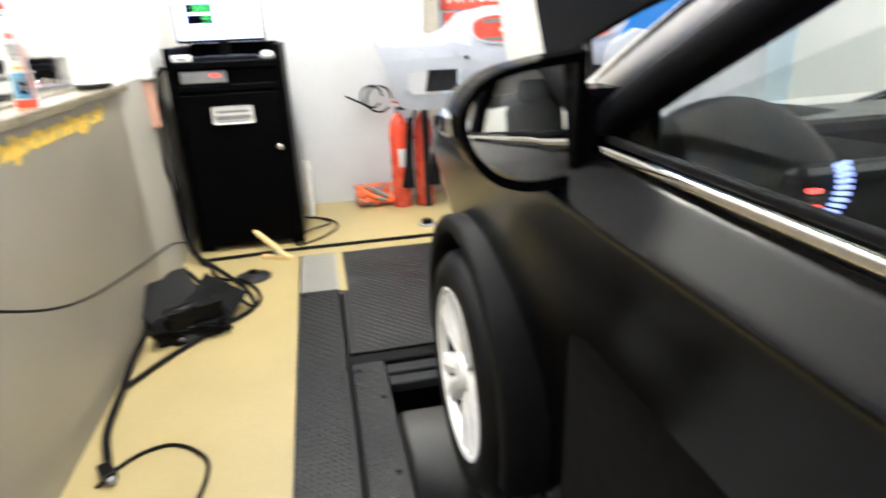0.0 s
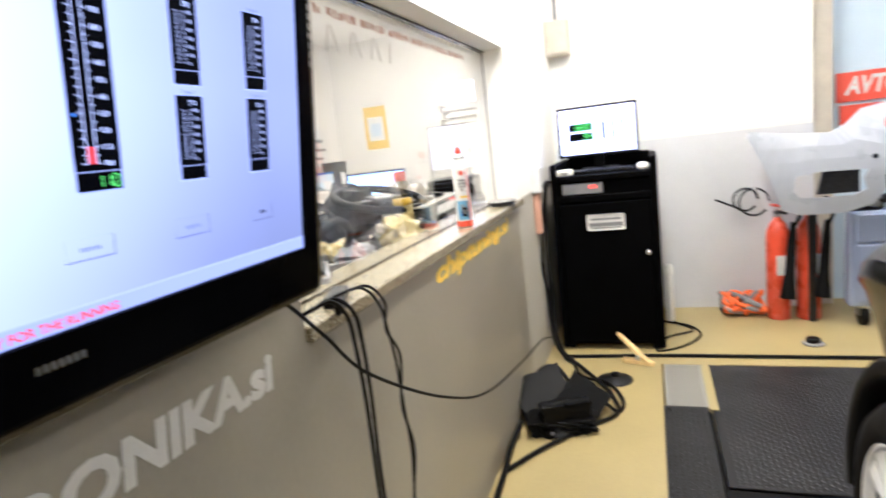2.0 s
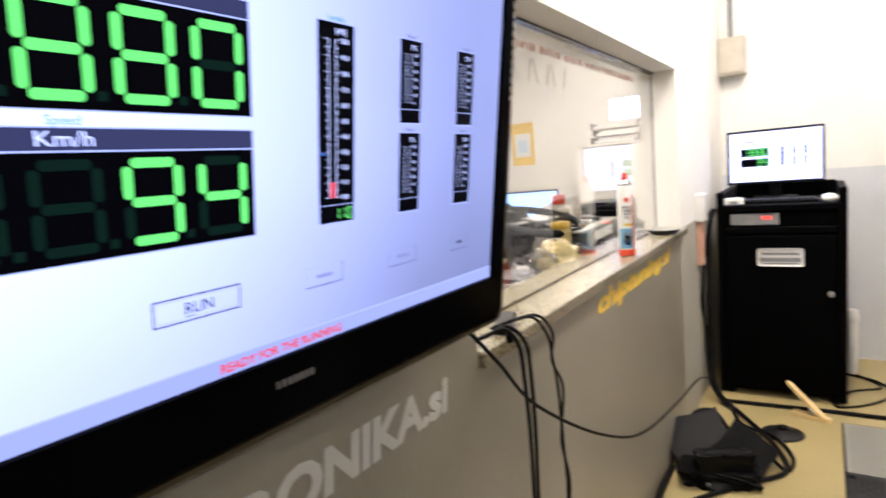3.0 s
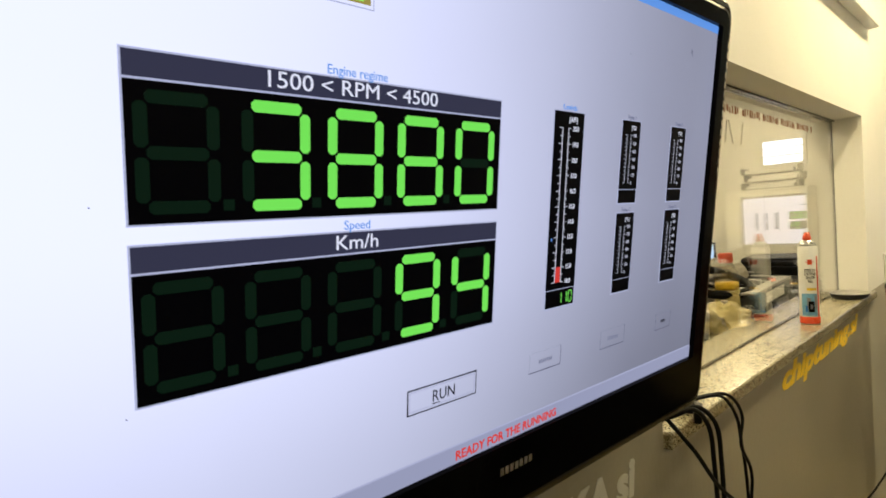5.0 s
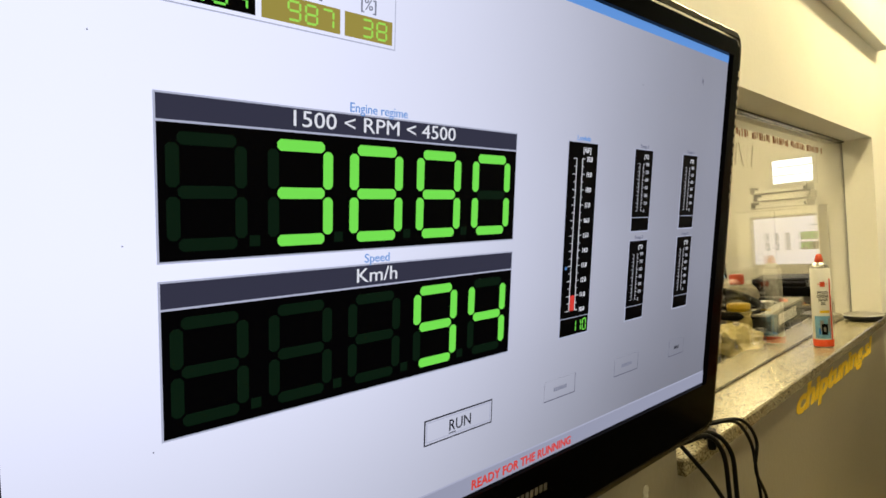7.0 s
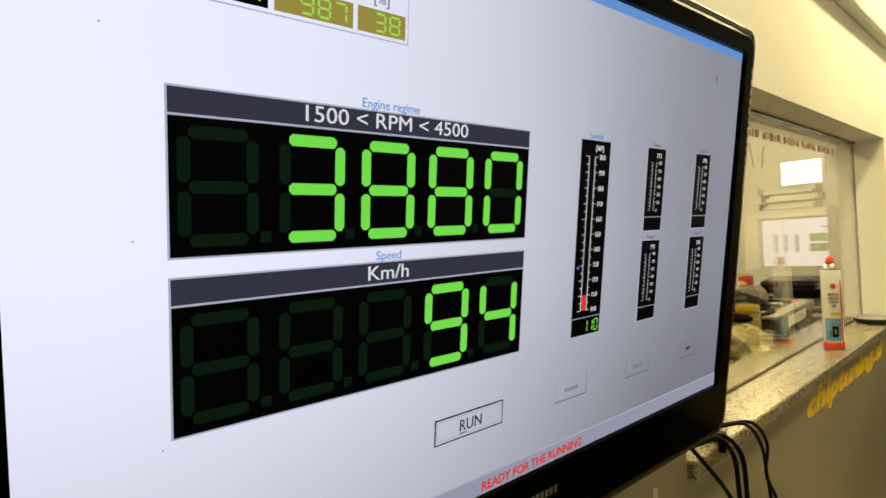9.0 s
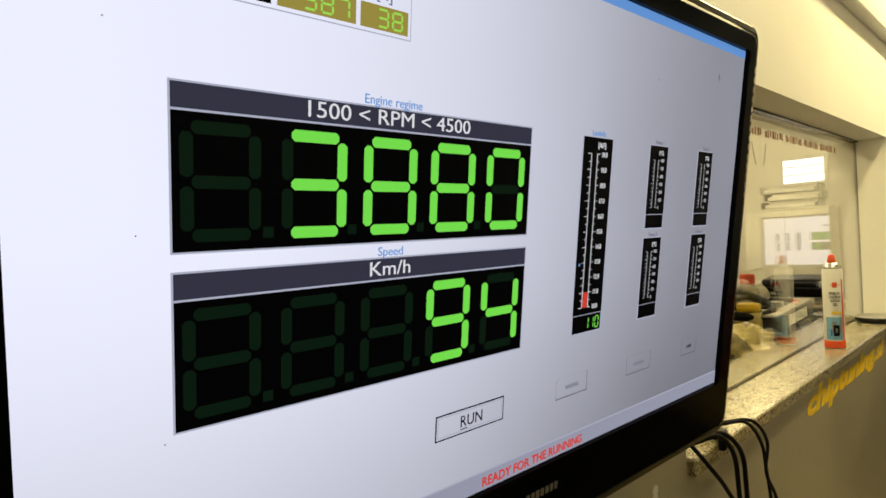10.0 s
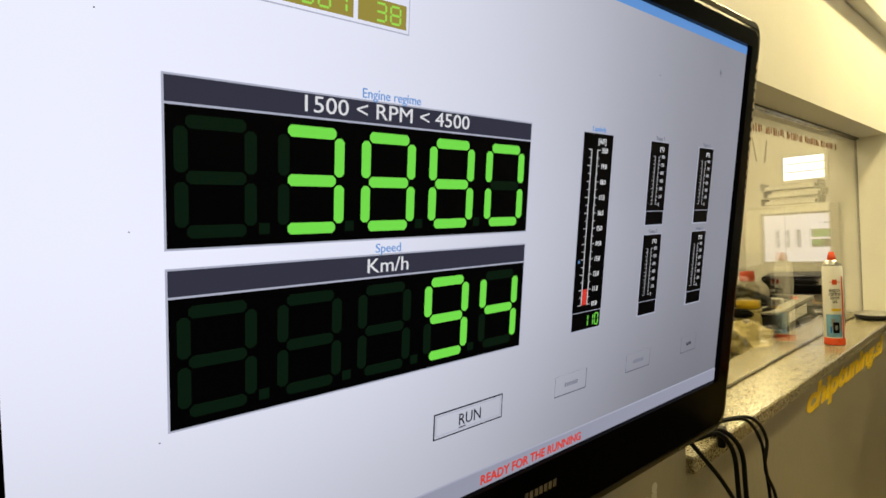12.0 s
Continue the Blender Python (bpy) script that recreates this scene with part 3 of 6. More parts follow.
def button(x0, x1, y0, y1, text, mat, edged):
    b = ui("button", x0, x1, y0, y1, "ui_dark" if edged else "ui_edge", 1)
    part("button_face", box(x0 + (0.0012 if edged else 0) - SX, x1 - 0.0014 - SX, y0 + 0.0014 - SY, y1 - (0.0012 if edged else 0) - SY, 0.0002, 0.0007), "ui_white", b)
    if edged:
        part("button_edge", frame_plate((x0 + 0.002 - SX, x1 - 0.003 - SX, y0 + 0.003 - SY, y1 - 0.002 - SY), (x0 + 0.0027 - SX, x1 - 0.0037 - SX, y0 + 0.0037 - SY, y1 - 0.0027 - SY), 0.0005, 0.0009), "ui_grey", b)
        ui_text("button_text", text, (x0 + x1) / 2, (y0 + y1) / 2 - 0.0048, 0.0150, mat, 2, 0.92, 0.0, "CENTER")
        ui("button_underline", (x0 + x1) / 2 - 0.0135, (x0 + x1) / 2 - 0.005, (y0 + y1) / 2 - 0.0072, (y0 + y1) / 2 - 0.0064, mat, 2)
    else:
        # faint lettering too small to read
        n = 4 if x1 - x0 < 0.05 else 7
        for k in range(n):
            xx = (x0 + x1) / 2 - n * 0.0017 + k * 0.0034
            ui("button_text", xx, xx + 0.0022, (y0 + y1) / 2 - 0.002, (y0 + y1) / 2 + 0.0022, mat, 2)


button(0.0295, 0.1140, 1.2015, 1.2245, "RUN", "ui_dark", True)
button(0.1945, 0.2490, 1.2005, 1.2225, "", "ui_pale", False)
button(0.3300, 0.3845, 1.1998, 1.2220, "", "ui_pale", False)
button(0.4670, 0.5090, 1.1990, 1.2212, "", "ui_dark", False)
# status line, title bar, upper readouts, pointer
ui("status_line", SX, SX + SW, SY, SY + 0.0185, "ui_grey", 1)
ui("status_field", SX, SX + SW, SY, SY + 0.0172, "ui_status", 2)
ui_text("status_text", "READY FOR THE RUNNING", 0.0885, 1.1425, 0.0128, "ui_red", 3, 0.90, 0.00025, "LEFT", 0.156)
ui("title_bar", SX, SX + SW, SY + SH - 0.010, SY + SH, "ui_blue", 1)
upper = ui("upper_readout", -0.215, -0.0095, 1.5225, 1.566, "ui_line", 1)
part("upper_field", box(-0.2142 - SX, -0.0103 - SX, 1.5233 - SY, 1.5652 - SY, 0.0003, 0.0005), "ui_white", upper)
for x0, x1, mat, text in ((-0.205, -0.1186, "ui_black", "20.4"), (-0.1146, -0.0575, "ui_amber", "987"), (-0.0538, -0.0127, "ui_amber", "38")):
    f = part("upper_field", box(x0 - SX, x1 - SX, 1.5255 - SY, 1.5420 - SY, 0.0003, 0.0007), mat, upper)
    chars = text.replace(".", "")
    for k, c in enumerate(chars):
        digit(c, x1 - 0.0125 * (len(chars) - k) - 0.002, 1.5272, 0.0098, 0.0130, "ui_green" if mat == "ui_black" else "ui_lime", "", upper, 2, 0.0017)
ui_text("upper_unit", "[%]", -0.034, 1.5465, 0.011, "ui_pale", 2, align="CENTER")
ui_text("upper_unit", "[mbar]", -0.086, 1.5465, 0.011, "ui_pale", 2, align="CENTER")
arrow = bmesh.new()
ptr = [arrow.verts.new((0.5045 - SX + a, 1.5745 - SY + b, 0.0006)) for a, b in ((0, 0), (0.005, -0.0055), (0.003, -0.006), (0.0042, -0.010), (0.003, -0.0104), (0.0018, -0.0065), (0, -0.008))]
arrow.faces.new(ptr)
part("pointer", arrow, "ui_edge", tv)
for dx, dy, r in ((-0.197, 1.386, 0.0005), (-0.184, 1.262, 0.0005), (0.352, 1.545, 0.0007), (-0.21, 1.50, 0.0005)):
    part("dust_speck", lathe([(r, 0.0), (r * 0.7, 0.0005)], 8), "ui_pale", tv, m=pose(dx - SX, dy - SY, 0.0002))


# ---- things on the sill ----
def spray_can():
    root = thing("spray_can", pose(-0.034, 1.834, SILL, 0, 0, -40), "white aerosol can with red base on the granite sill", "spray can")
    r = 0.0275
    part("body", lathe([(r - 0.002, 0.0), (r, 0.003), (r, 0.244), (r - 0.002, 0.248)], 28), "white_plastic", root, smooth=True)
    part("base_ring", lathe([(r + 0.0008, 0.002), (r + 0.001, 0.004), (r + 0.001, 0.022), (r + 0.0004, 0.024)], 28), "red", root, "red printed base band", smooth=True)
    part("dome", lathe([(r - 0.0015, 0.2475), (r - 0.004, 0.254), (0.017, 0.263), (0.013, 0.266)], 24), "steel", root, smooth=True)
    part("cap", lathe([(0.0120, 0.264), (0.0120, 0.274), (0.009, 0.284), (0.007, 0.290), (0.004, 0.291)], 16), "red", root, "red spray nozzle", smooth=True)

    def wrap(name, a0, a1, z0, z1, mat, lift=0.0012):
        bm = bmesh.new()
        n = max(2, int(abs(a1 - a0) / 8))
        for rr in (r + lift,):
            prev = None
            for k in range(n + 1):
                a = radians(a0 + (a1 - a0) * k / n)
                q = (bm.verts.new((rr * math.cos(a), rr * math.sin(a), z0)), bm.verts.new((rr * math.cos(a), rr * math.sin(a), z1)))
                if prev:
                    bm.faces.new((prev[0], q[0], q[1], prev[1]))
                prev = q
        part(name, bm, mat, root, smooth=True)
    wrap("red_stripe", 12, 24, 0.024, 0.215, "red")
    wrap("mark", -40, -14, 0.190, 0.206, "red")
    wrap("mark", -52, 2, 0.197, 0.199, "red", 0.0015)
    wrap("picture", -82, 9, 0.028, 0.098, "can_blue")
    wrap("picture_detail", -50, -30, 0.050, 0.085, "grey_plastic", 0.0018)
    wrap("picture_detail", -42, -10, 0.040, 0.074, "black", 0.0021)
    wrap("picture_detail", -32, -20, 0.050, 0.064, "steel", 0.0024)
    wrap("picture_detail", -8, 4, 0.050, 0.092, "grey_plastic", 0.0018)
    wrap("picture_detail", -58, -48, 0.040, 0.060, "blue", 0.0019)
    wrap("yellow_line", -48, 6, 0.108, 0.116, "yellow")
    # printed words, bent round the can
    for k, (words, middle) in enumerate((("SPREJ ZA", -28), ("CISCENJE", -27), ("ZAVOR", -27), ("GEL", -27))):
        o = lettering("word", words, 0.0115, "black", root, pose(0, 0, 0), 0.0, 0.66, 0.0003, align="CENTER")
        for v in o.data.vertices:
            a = radians(middle) + v.co.x / r
            v.co = ((r + 0.0008) * math.cos(a), (r + 0.0008) * math.sin(a), 0.168 - k * 0.0115 + v.co.y)
    for k in range(3):
        wrap("text_bar", 32 + k * 8, 35 + k * 8, 0.06, 0.19 - k * 0.02, "grey_plastic")
    return root


spray_can()
dish = thing("ashtray", pose(-0.035, 2.42, SILL), "small dark round metal ashtray on the sill", "ashtray")
part("bowl", lathe([(0.040, 0.0), (0.060, 0.006), (0.066, 0.020), (0.064, 0.021), (0.056, 0.009), (0.02, 0.006)], 28), "dark_steel", dish, smooth=True)
part("rim", lathe([(0.064, 0.019), (0.068, 0.021), (0.066, 0.024), (0.062, 0.022)], 28), "steel", dish, smooth=True)
plug = thing("power_adapter", pose(-0.03, 0.86, SILL, 0, 0, 20), "black power plug with its cable on the granite sill", "power adapter")
part("body", box(-0.016, 0.022, -0.06, 0.06, 0, 0.022, 0.005, 2), "black", plug)
part("plug", box(0.018, 0.034, -0.12, -0.06, 0.0, 0.026, 0.006, 2), "black", plug)


def cable(name, points, radius, label, mat="rubber"):
    return tagged(finish(name, tube(points, radius, 8, 10), mat, smooth=True), label, "cable", "cables along the wall")


for dx, dy in ((0, -0.03), (0.006, -0.012)):
    cable("cable", [(-0.03, 0.71 + dy, 0.980), (0.015, 0.725 + dy, 1.0), (0.045, 0.75 + dy, 1.010), (0.055 + dx, 0.785 + dy, 0.97), (0.055 + dx, 0.80 + dy, 0.90), (0.055 + dx, 0.80 + dy * 0.7, 0.78), (0.055 + dx, 0.79 + dy * 0.4, 0.6), (0.06 + dx, 0.80 + dy * 0.8, 0.3), (0.07 + dx, 0.84 + dy * 2, 0.006)], 0.0042, "black cable hanging from the sill down the grey wall")
for dx, dy in ((0, 0), (0.005, 0.016)):
    cable("cable", [(-0.03, 0.80, 0.984), (0.012, 0.825 + dy, 0.998), (0.045 + dx, 0.85 + dy, 1.0), (0.05 + dx, 0.905 + dy, 0.947), (0.05 + dx, 0.925 - dy, 0.89), (0.05 + dx, 0.945 + dy, 0.81), (0.05, 0.955 - dy * 0.5, 0.69), (0.05, 0.965 + dy, 0.567), (0.05 + dx, 0.945 - dy, 0.43), (0.05, 0.96 + dy, 0.2), (0.07 + dx, 0.95 + dy * 3, 0.006)], 0.0032, "thin black cable hanging down the grey wall")
cable("cable", [(0.03, 0.55, 1.09), (0.05, 0.60, 1.03), (0.075, 0.639, 0.971), (0.09, 0.754, 0.851), (0.09, 1.116, 0.636), (0.08, 1.522, 0.465), (0.06, 2.114, 0.331), (0.03, 2.75, 0.20), (0.05, 3.0, 0.12)], 0.0036, "black cable sagging along the grey wall to the cabinet")

# writing on the wall
sign_a = tagged(new("wall_lettering"), "large pale grey letters on the grey wall", "lettering")
lettering("letter", "AVTOELEKTRONIKA.si", 0.083, "pale_vinyl", sign_a, Matrix.Translation((0.001, 0.574, 0.906)) @ pose(0, 0, 0, 90, 0, 90), 0.0006, 1.16, 0.0035, 0.14, "RIGHT", split=True)
sign_b = tagged(new("wall_lettering"), "yellow italic letters on the grey wall", "lettering")
lettering("letter", "chiptuning.si", 0.083, "yellow", sign_b, Matrix.Translation((0.001, 1.375, 0.868)) @ pose(0, 0, 0, 90, 0, 90), 0.0006, 2.35, 0.0030, 0.3, "LEFT", 0.96, split=True)


# ---- control cabinet ----
def control_cabinet():
    x0, x1, y0, y1 = 0.075, 0.645, 3.13, 3.70
    root = thing("control_cabinet", pose(0, 0, 0), "tall black steel control cabinet on the cream floor", "cabinet")
    body = bmesh.new()
    add_box(body, x0 + 0.03, x1 - 0.03, y0 + 0.02, y1, 0.03, 0.985, 0.006)
    part("body", body, "cabinet", root)
    for xa in (x0, x1 - 0.035):
        part("side_panel", box(xa, xa + 0.035, y0, y1, 0.012, 1.09, 0.008, 2), "cabinet", root)
    part("top_tray", box(x0 + 0.035, x1 - 0.035, y0 - 0.01, y1, 0.985, 1.02, 0.005), "cabinet", root)
    part("back_rail", box(x0 + 0.035, x1 - 0.035, y1 - 0.04, y1, 1.02, 1.10, 0.005), "cabinet", root)
    door = part("door", box(x0 + 0.04, x1 - 0.04, y0 - 0.004, y0 + 0.018, 0.05, 0.86, 0.005, 2), "cabinet", root)
    part("lock", lathe([(0.014, 0), (0.014, 0.014), (0.009, 0.018)], 14), "steel", door, "steel lock", m=pose(x1 - 0.065, y0 - 0.004, 0.57, 90, 0, 0))
    plate_ = part("name_plate", box(0.262, 0.468, y0 - 0.0075, y0 - 0.0035, 0.706, 0.797, 0.012, 2), "white_vinyl", door, "white maker's plate")
    for k, (a, b, h) in enumerate(((0.285, 0.445, 0.012), (0.275, 0.455, 0.022), (0.285, 0.445, 0.007))):
        z = 0.775 - k * 0.026
        part("text_bar", box(a, b, y0 - 0.0085, y0 - 0.007, z - h, z), "grey_plastic", plate_)
    part("drawer_front", box(x0 + 0.04, x1 - 0.04, y0 - 0.002, y0 + 0.018, 0.872, 0.905, 0.004), "cabinet", root)
    unit = part("instrument", box(0.14, 0.36, y0 + 0.0, y0 + 0.018, 0.915, 0.975, 0.004), "grey_plastic", root, "grey instrument panel with a red display")
    part("red_display", box(0.285, 0.33, y0 - 0.002, y0 + 0.001, 0.945, 0.962), "led_red", unit)
    for xx, yy in ((x0 + 0.05, y0 + 0.05), (x1 - 0.05, y0 + 0.05), (x0 + 0.05, y1 - 0.05), (x1 - 0.05, y1 - 0.05)):
        part("foot", lathe([(0.02, 0), (0.022, 0.004), (0.018, 0.03)], 12), "rubber", root, m=pose(xx, yy, 0))
    return root


control_cabinet()


def monitor():
    root = thing("monitor", pose(0.322, 3.49, 1.02), "black computer monitor showing the same readout on the cabinet", "monitor")
    w, h, z0 = 0.466, 0.30, 0.085
    part("bezel", frame_plate((-w / 2, w / 2, z0, z0 + h), (-w / 2 + 0.013, w / 2 - 0.013, z0 + 0.016, z0 + h - 0.013), 0.0, 0.016, 0.003), "black", root, m=pose(0, 0, 0, 90, 0, 0))
    part("back_cover", box(-w / 2 + 0.005, w / 2 - 0.005, 0.001, 0.035, z0 + 0.005, z0 + h - 0.005, 0.01, 2), "black", root)
    scr = part("screen", box(-w / 2 + 0.012, w / 2 - 0.012, -0.006, 0.002, z0 + 0.015, z0 + h - 0.012), "monitor_white", root, "white display with green digits")
    for z, s in ((z0 + 0.155, " 3880"), (z0 + 0.098, "   94")):
        part("readout", box(-0.165, -0.025, -0.0072, -0.0055, z, z + 0.044), "ui_black", scr)
        for k, c in enumerate(s):
            if c != " ":
                bm = bmesh.new()
                x = -0.160 + k * 0.027
                seg = {"a": (x, z + 0.038, x + 0.019, z + 0.038), "b": (x + 0.02, z + 0.037, x + 0.02, z + 0.023), "c": (x + 0.02, z + 0.021, x + 0.02, z + 0.006), "d": (x, z + 0.006, x + 0.019, z + 0.006), "e": (x, z + 0.021, x, z + 0.006), "f": (x, z + 0.037, x, z + 0.023), "g": (x, z + 0.022, x + 0.019, z + 0.022)}
                for q in SEGMENTS[c]:
                    a = seg[q]
                    add_box(bm, min(a[0], a[2]) - 0.002, max(a[0], a[2]) + 0.002, -0.0082, -0.007, min(a[1], a[3]) - 0.002, max(a[1], a[3]) + 0.002)
                part("digit", bm, "ui_green", scr)
    for x, ww, pieces in ((0.03, 0.017, ((0.098, 0.199),)), (0.088, 0.013, ((0.098, 0.146), (0.152, 0.199))), (0.140, 0.013, ((0.098, 0.146), (0.152, 0.199)))):
        for za, zb in pieces:
            part("gauge", box(x, x + ww, -0.0072, -0.0055, z0 + za, z0 + zb), "ui_edge", scr)
    part("title_text", box(-0.165, -0.085, -0.0072, -0.0055, z0 + 0.232, z0 + 0.238), "ui_edge", scr)
    part("neck", box(-0.03, 0.03, 0.03, 0.05, 0.012, z0 + 0.1, 0.005), "black", root)
    part("base", box(-0.11, 0.11, -0.05, 0.11, 0, 0.014, 0.006, 2), "black", root)
    return root


monitor()
kb = thing("keyboard", pose(0.33, 3.245, 1.02), "black keyboard on top of the cabinet", "keyboard")
part("body", box(-0.2, 0.2, -0.06, 0.06, 0, 0.016, 0.005, 2), "black", kb)
for r in range(4):
    for c in range(13):
        part("key", box(-0.190 + c * 0.0292, -0.166 + c * 0.0292, -0.052 + r * 0.027, -0.029 + r * 0.027, 0.016, 0.021), "black", kb)
for nm, mx, my, lab in (("mouse", 0.575, 3.18, "small white computer mouse on the cabinet"), ("white_box", 0.145, 3.20, "small white plastic box on the cabinet")):
    o = thing(nm, pose(mx, my, 1.02, 0, 0, 12), lab, nm.replace("_", " "))
    bm = bmesh.new()
    if nm == "mouse":
        bmesh.ops.create_uvsphere(bm, u_segments=16, v_segments=10, radius=1, matrix=Matrix.LocRotScale((0, 0, 0.018), None, (0.035, 0.052, 0.024)))
        bmesh.ops.bisect_plane(bm, geom=bm.verts[:] + bm.edges[:] + bm.faces[:], plane_co=(0, 0, 0), plane_no=(0, 0, -1), clear_outer=True)
    else:
        add_box(bm, -0.05, 0.05, -0.035, 0.035, 0, 0.035, 0.006, 2)
    part("shell", bm, "white_plastic", o, smooth=nm == "mouse")
    part("button", box(-0.004, 0.004, -0.045, -0.02, 0.028, 0.040, 0.002) if nm == "mouse" else box(-0.02, 0.02, -0.038, -0.033, 0.008, 0.02), "grey_plastic", o)
wire = [(0.045, 3.2, 1.0), (0.035, 3.12, 0.9), (0.03, 3.10, 0.6), (0.04, 3.11, 0.35), (0.05, 3.05, 0.1), (0.12, 2.95, 0.012)]
for k in range(4):
    cable("cable", [(x + 0.012 * k * math.sin(k + i), y - 0.02 * k, z) for i, (x, y, z) in enumerate(wire)], 0.007, "black cable bundle hanging beside the cabinet")
box_o = thing("wall_socket", pose(0.0, 3.0, 0.90), "white wall socket box with a faded orange label", "socket")
part("body", box(0.0, 0.045, -0.05, 0.05, 0.06, 0.20, 0.006, 2), "white_plastic", box_o)
part("label", box(0.0, 0.03, -0.03, 0.045, -0.17, 0.05, 0.004), "salmon", box_o, "faded orange paper label")


# ---- roller bed in the floor ----
def tread_plate(name, x0, x1, y0, y1, pitch, label, mat="tread", studs=None):
    root = thing(name, pose(0, 0, 0), label, "floor plate", "steel plates of the roller bed")
    part("sheet", box(x0, x1, y0, y1, -0.008, 0.0, 0.0015), mat, root)
    verts, faces = [], []
    sx0, sx1, sy0, sy1 = studs or (x0, x1, y0, y1)
    n = 0
    for i in range(int((sx1 - sx0) / pitch)):
        for j in range(int((sy1 - sy0) / pitch)):
            x, y = sx0 + (i + 0.5) * pitch, sy0 + (j + 0.5) * pitch
            a, b = (0.36, 0.13) if (i + j) % 2 else (0.13, 0.36)
            ang = 0.6
            c, s = math.cos(ang), math.sin(ang)
            k = len(verts)
            for dx, dy in ((a, 0), (0, b), (-a, 0), (0, -b)):
                dx, dy = dx * pitch * 1.25, dy * pitch * 1.25
                verts.append((x + dx * c - dy * s, y + dx * s + dy * c, 0.0))
            verts.append((x, y, 0.0034))
            faces += [(k, k + 1, k + 4), (k + 1, k + 2, k + 4), (k + 2, k + 3, k + 4), (k + 3, k, k + 4)]
    me = bpy.data.meshes.new("tread_studs")
    me.from_pydata(verts, [], faces)
    me.materials.append(M["worn"])
    ob = new("tread_studs", me)
    ob.parent = root
    ob["kind"] = "stuff"
    return root


tread_plate("floor_plate", 0.617, 0.798, -2.38, 2.438, 0.021, "long narrow dark steel tread plate beside the rollers", studs=(0.617, 0.798, 0.5, 2.43))
tread_plate("floor_plate", 0.816, 2.74, 1.825, 2.918, 0.020, "wide dark steel tread plate in front of the rollers", studs=(0.845, 1.75, 1.83, 2.91))
tread_plate("floor_plate", 0.815, 0.932, -2.38, 1.745, 0.023, "narrow dark steel tread plate at the edge of the roller opening", studs=(0.817, 0.930, 0.5, 1.74))
tread_plate("floor_plate", 1.62, 2.06, -2.38, 1.745, 0.05, "dark steel plate under the middle of the car")
tread_plate("floor_plate", 0.938, 1.61, -2.38, 0.86, 0.03, "dark steel tread plate behind the front rollers", studs=(0.94, 1.1, 0.3, 0.85))
rail = thing("pit_rail", pose(0, 0, 0), "black steel cross rail of the roller bed", "rail")
part("rail", box(0.80, 2.74, 1.752, 1.818, -0.06, -0.006, 0.004), "rubber", rail)
for k in range(2):
    part("rail_lip", box(0.938, 1.62, 1.600 + 0.07 * k, 1.655 + 0.07 * k, -0.05, -0.008 - 0.004 * (1 - k), 0.004), "tread", rail)
part("seam", box(0.7995, 0.8135, -2.38, 2.42, -0.05, -0.012, 0.003), "rubber", rail)
for ry in (0.925, 1.37):
    rol = thing("dyno_roller", pose(0.95, ry, -0.213), "dark knurled steel dynamometer roller in the floor pit", "roller", "dynamometer rollers")
    part("drum", lathe([(0.188, 0.0), (0.198, 0.008), (0.200, 0.02), (0.200, 0.63), (0.198, 0.642), (0.188, 0.65)], 56), "roller", rol, smooth=True, m=pose(0, 0, 0, 0, 90, 0))
    part("shaft", lathe([(0.03, -0.03), (0.03, 0.69)], 16), "steel", rol, m=pose(0, 0, 0, 0, 90, 0))
for bx, by in ((0.905, 1.16), (0.905, 1.52), (0.835, 1.70), (0.64, 2.40)):
    bolt = thing("bolt", pose(bx, by, 0.0), "dark hexagon bolt in the tread plate", "bolt", "plate bolts")
    part("head", lathe([(0.011, 0.0), (0.011, 0.007), (0.008, 0.009)], 6), "dark_steel", bolt)
    part("washer", lathe([(0.016, 0.0), (0.016, 0.002)], 16), "dark_steel", bolt)

# ---- things on the floor ----
bag = thing("interface_case", pose(0.165, 2.27, 0.0, 0, 0, 14), "black soft equipment case lying open on the cream floor", "equipment case")
part("body", crumpled_box(0.140, 0.172, 0.036, 3.3, 0.24, 9, 0.10), "case_cloth", bag)
part("lid", crumpled_box(0.110, 0.135, 0.007, 7.1, 0.20, 7, 0.05), "case_cloth", bag, "black nylon lid", m=pose(-0.050, 0.02, 0.085, 30, -10, 14))
part("flap", crumpled_box(0.085, 0.125, 0.006, 1.9, 0.26, 7, 0.06), "case_cloth", bag, "black nylon side flap", m=pose(0.100, -0.02, 0.075, 12, 30, -26))
part("divider", crumpled_box(0.10, 0.035, 0.05, 4.4, 0.2, 5, 0.15), "black", bag, m=pose(0.02, -0.13, 0.04, 0, 0, 12))
part("pouch", crumpled_box(0.07, 0.08, 0.03, 5.2, 0.25, 5), "black", bag, m=pose(0.10, 0.17, 0.0, 0, 0, 30), smooth=True)
part("handle", tube([(-0.10, 0.15, 0.08), (-0.06, 0.20, 0.15), (0.02, 0.21, 0.16), (0.08, 0.16, 0.09)], 0.009), "rubber", bag, smooth=True)
part("buckle", box(-0.05, -0.035, -0.20, -0.190, 0.02, 0.035, 0.003), "grey_plastic", bag)
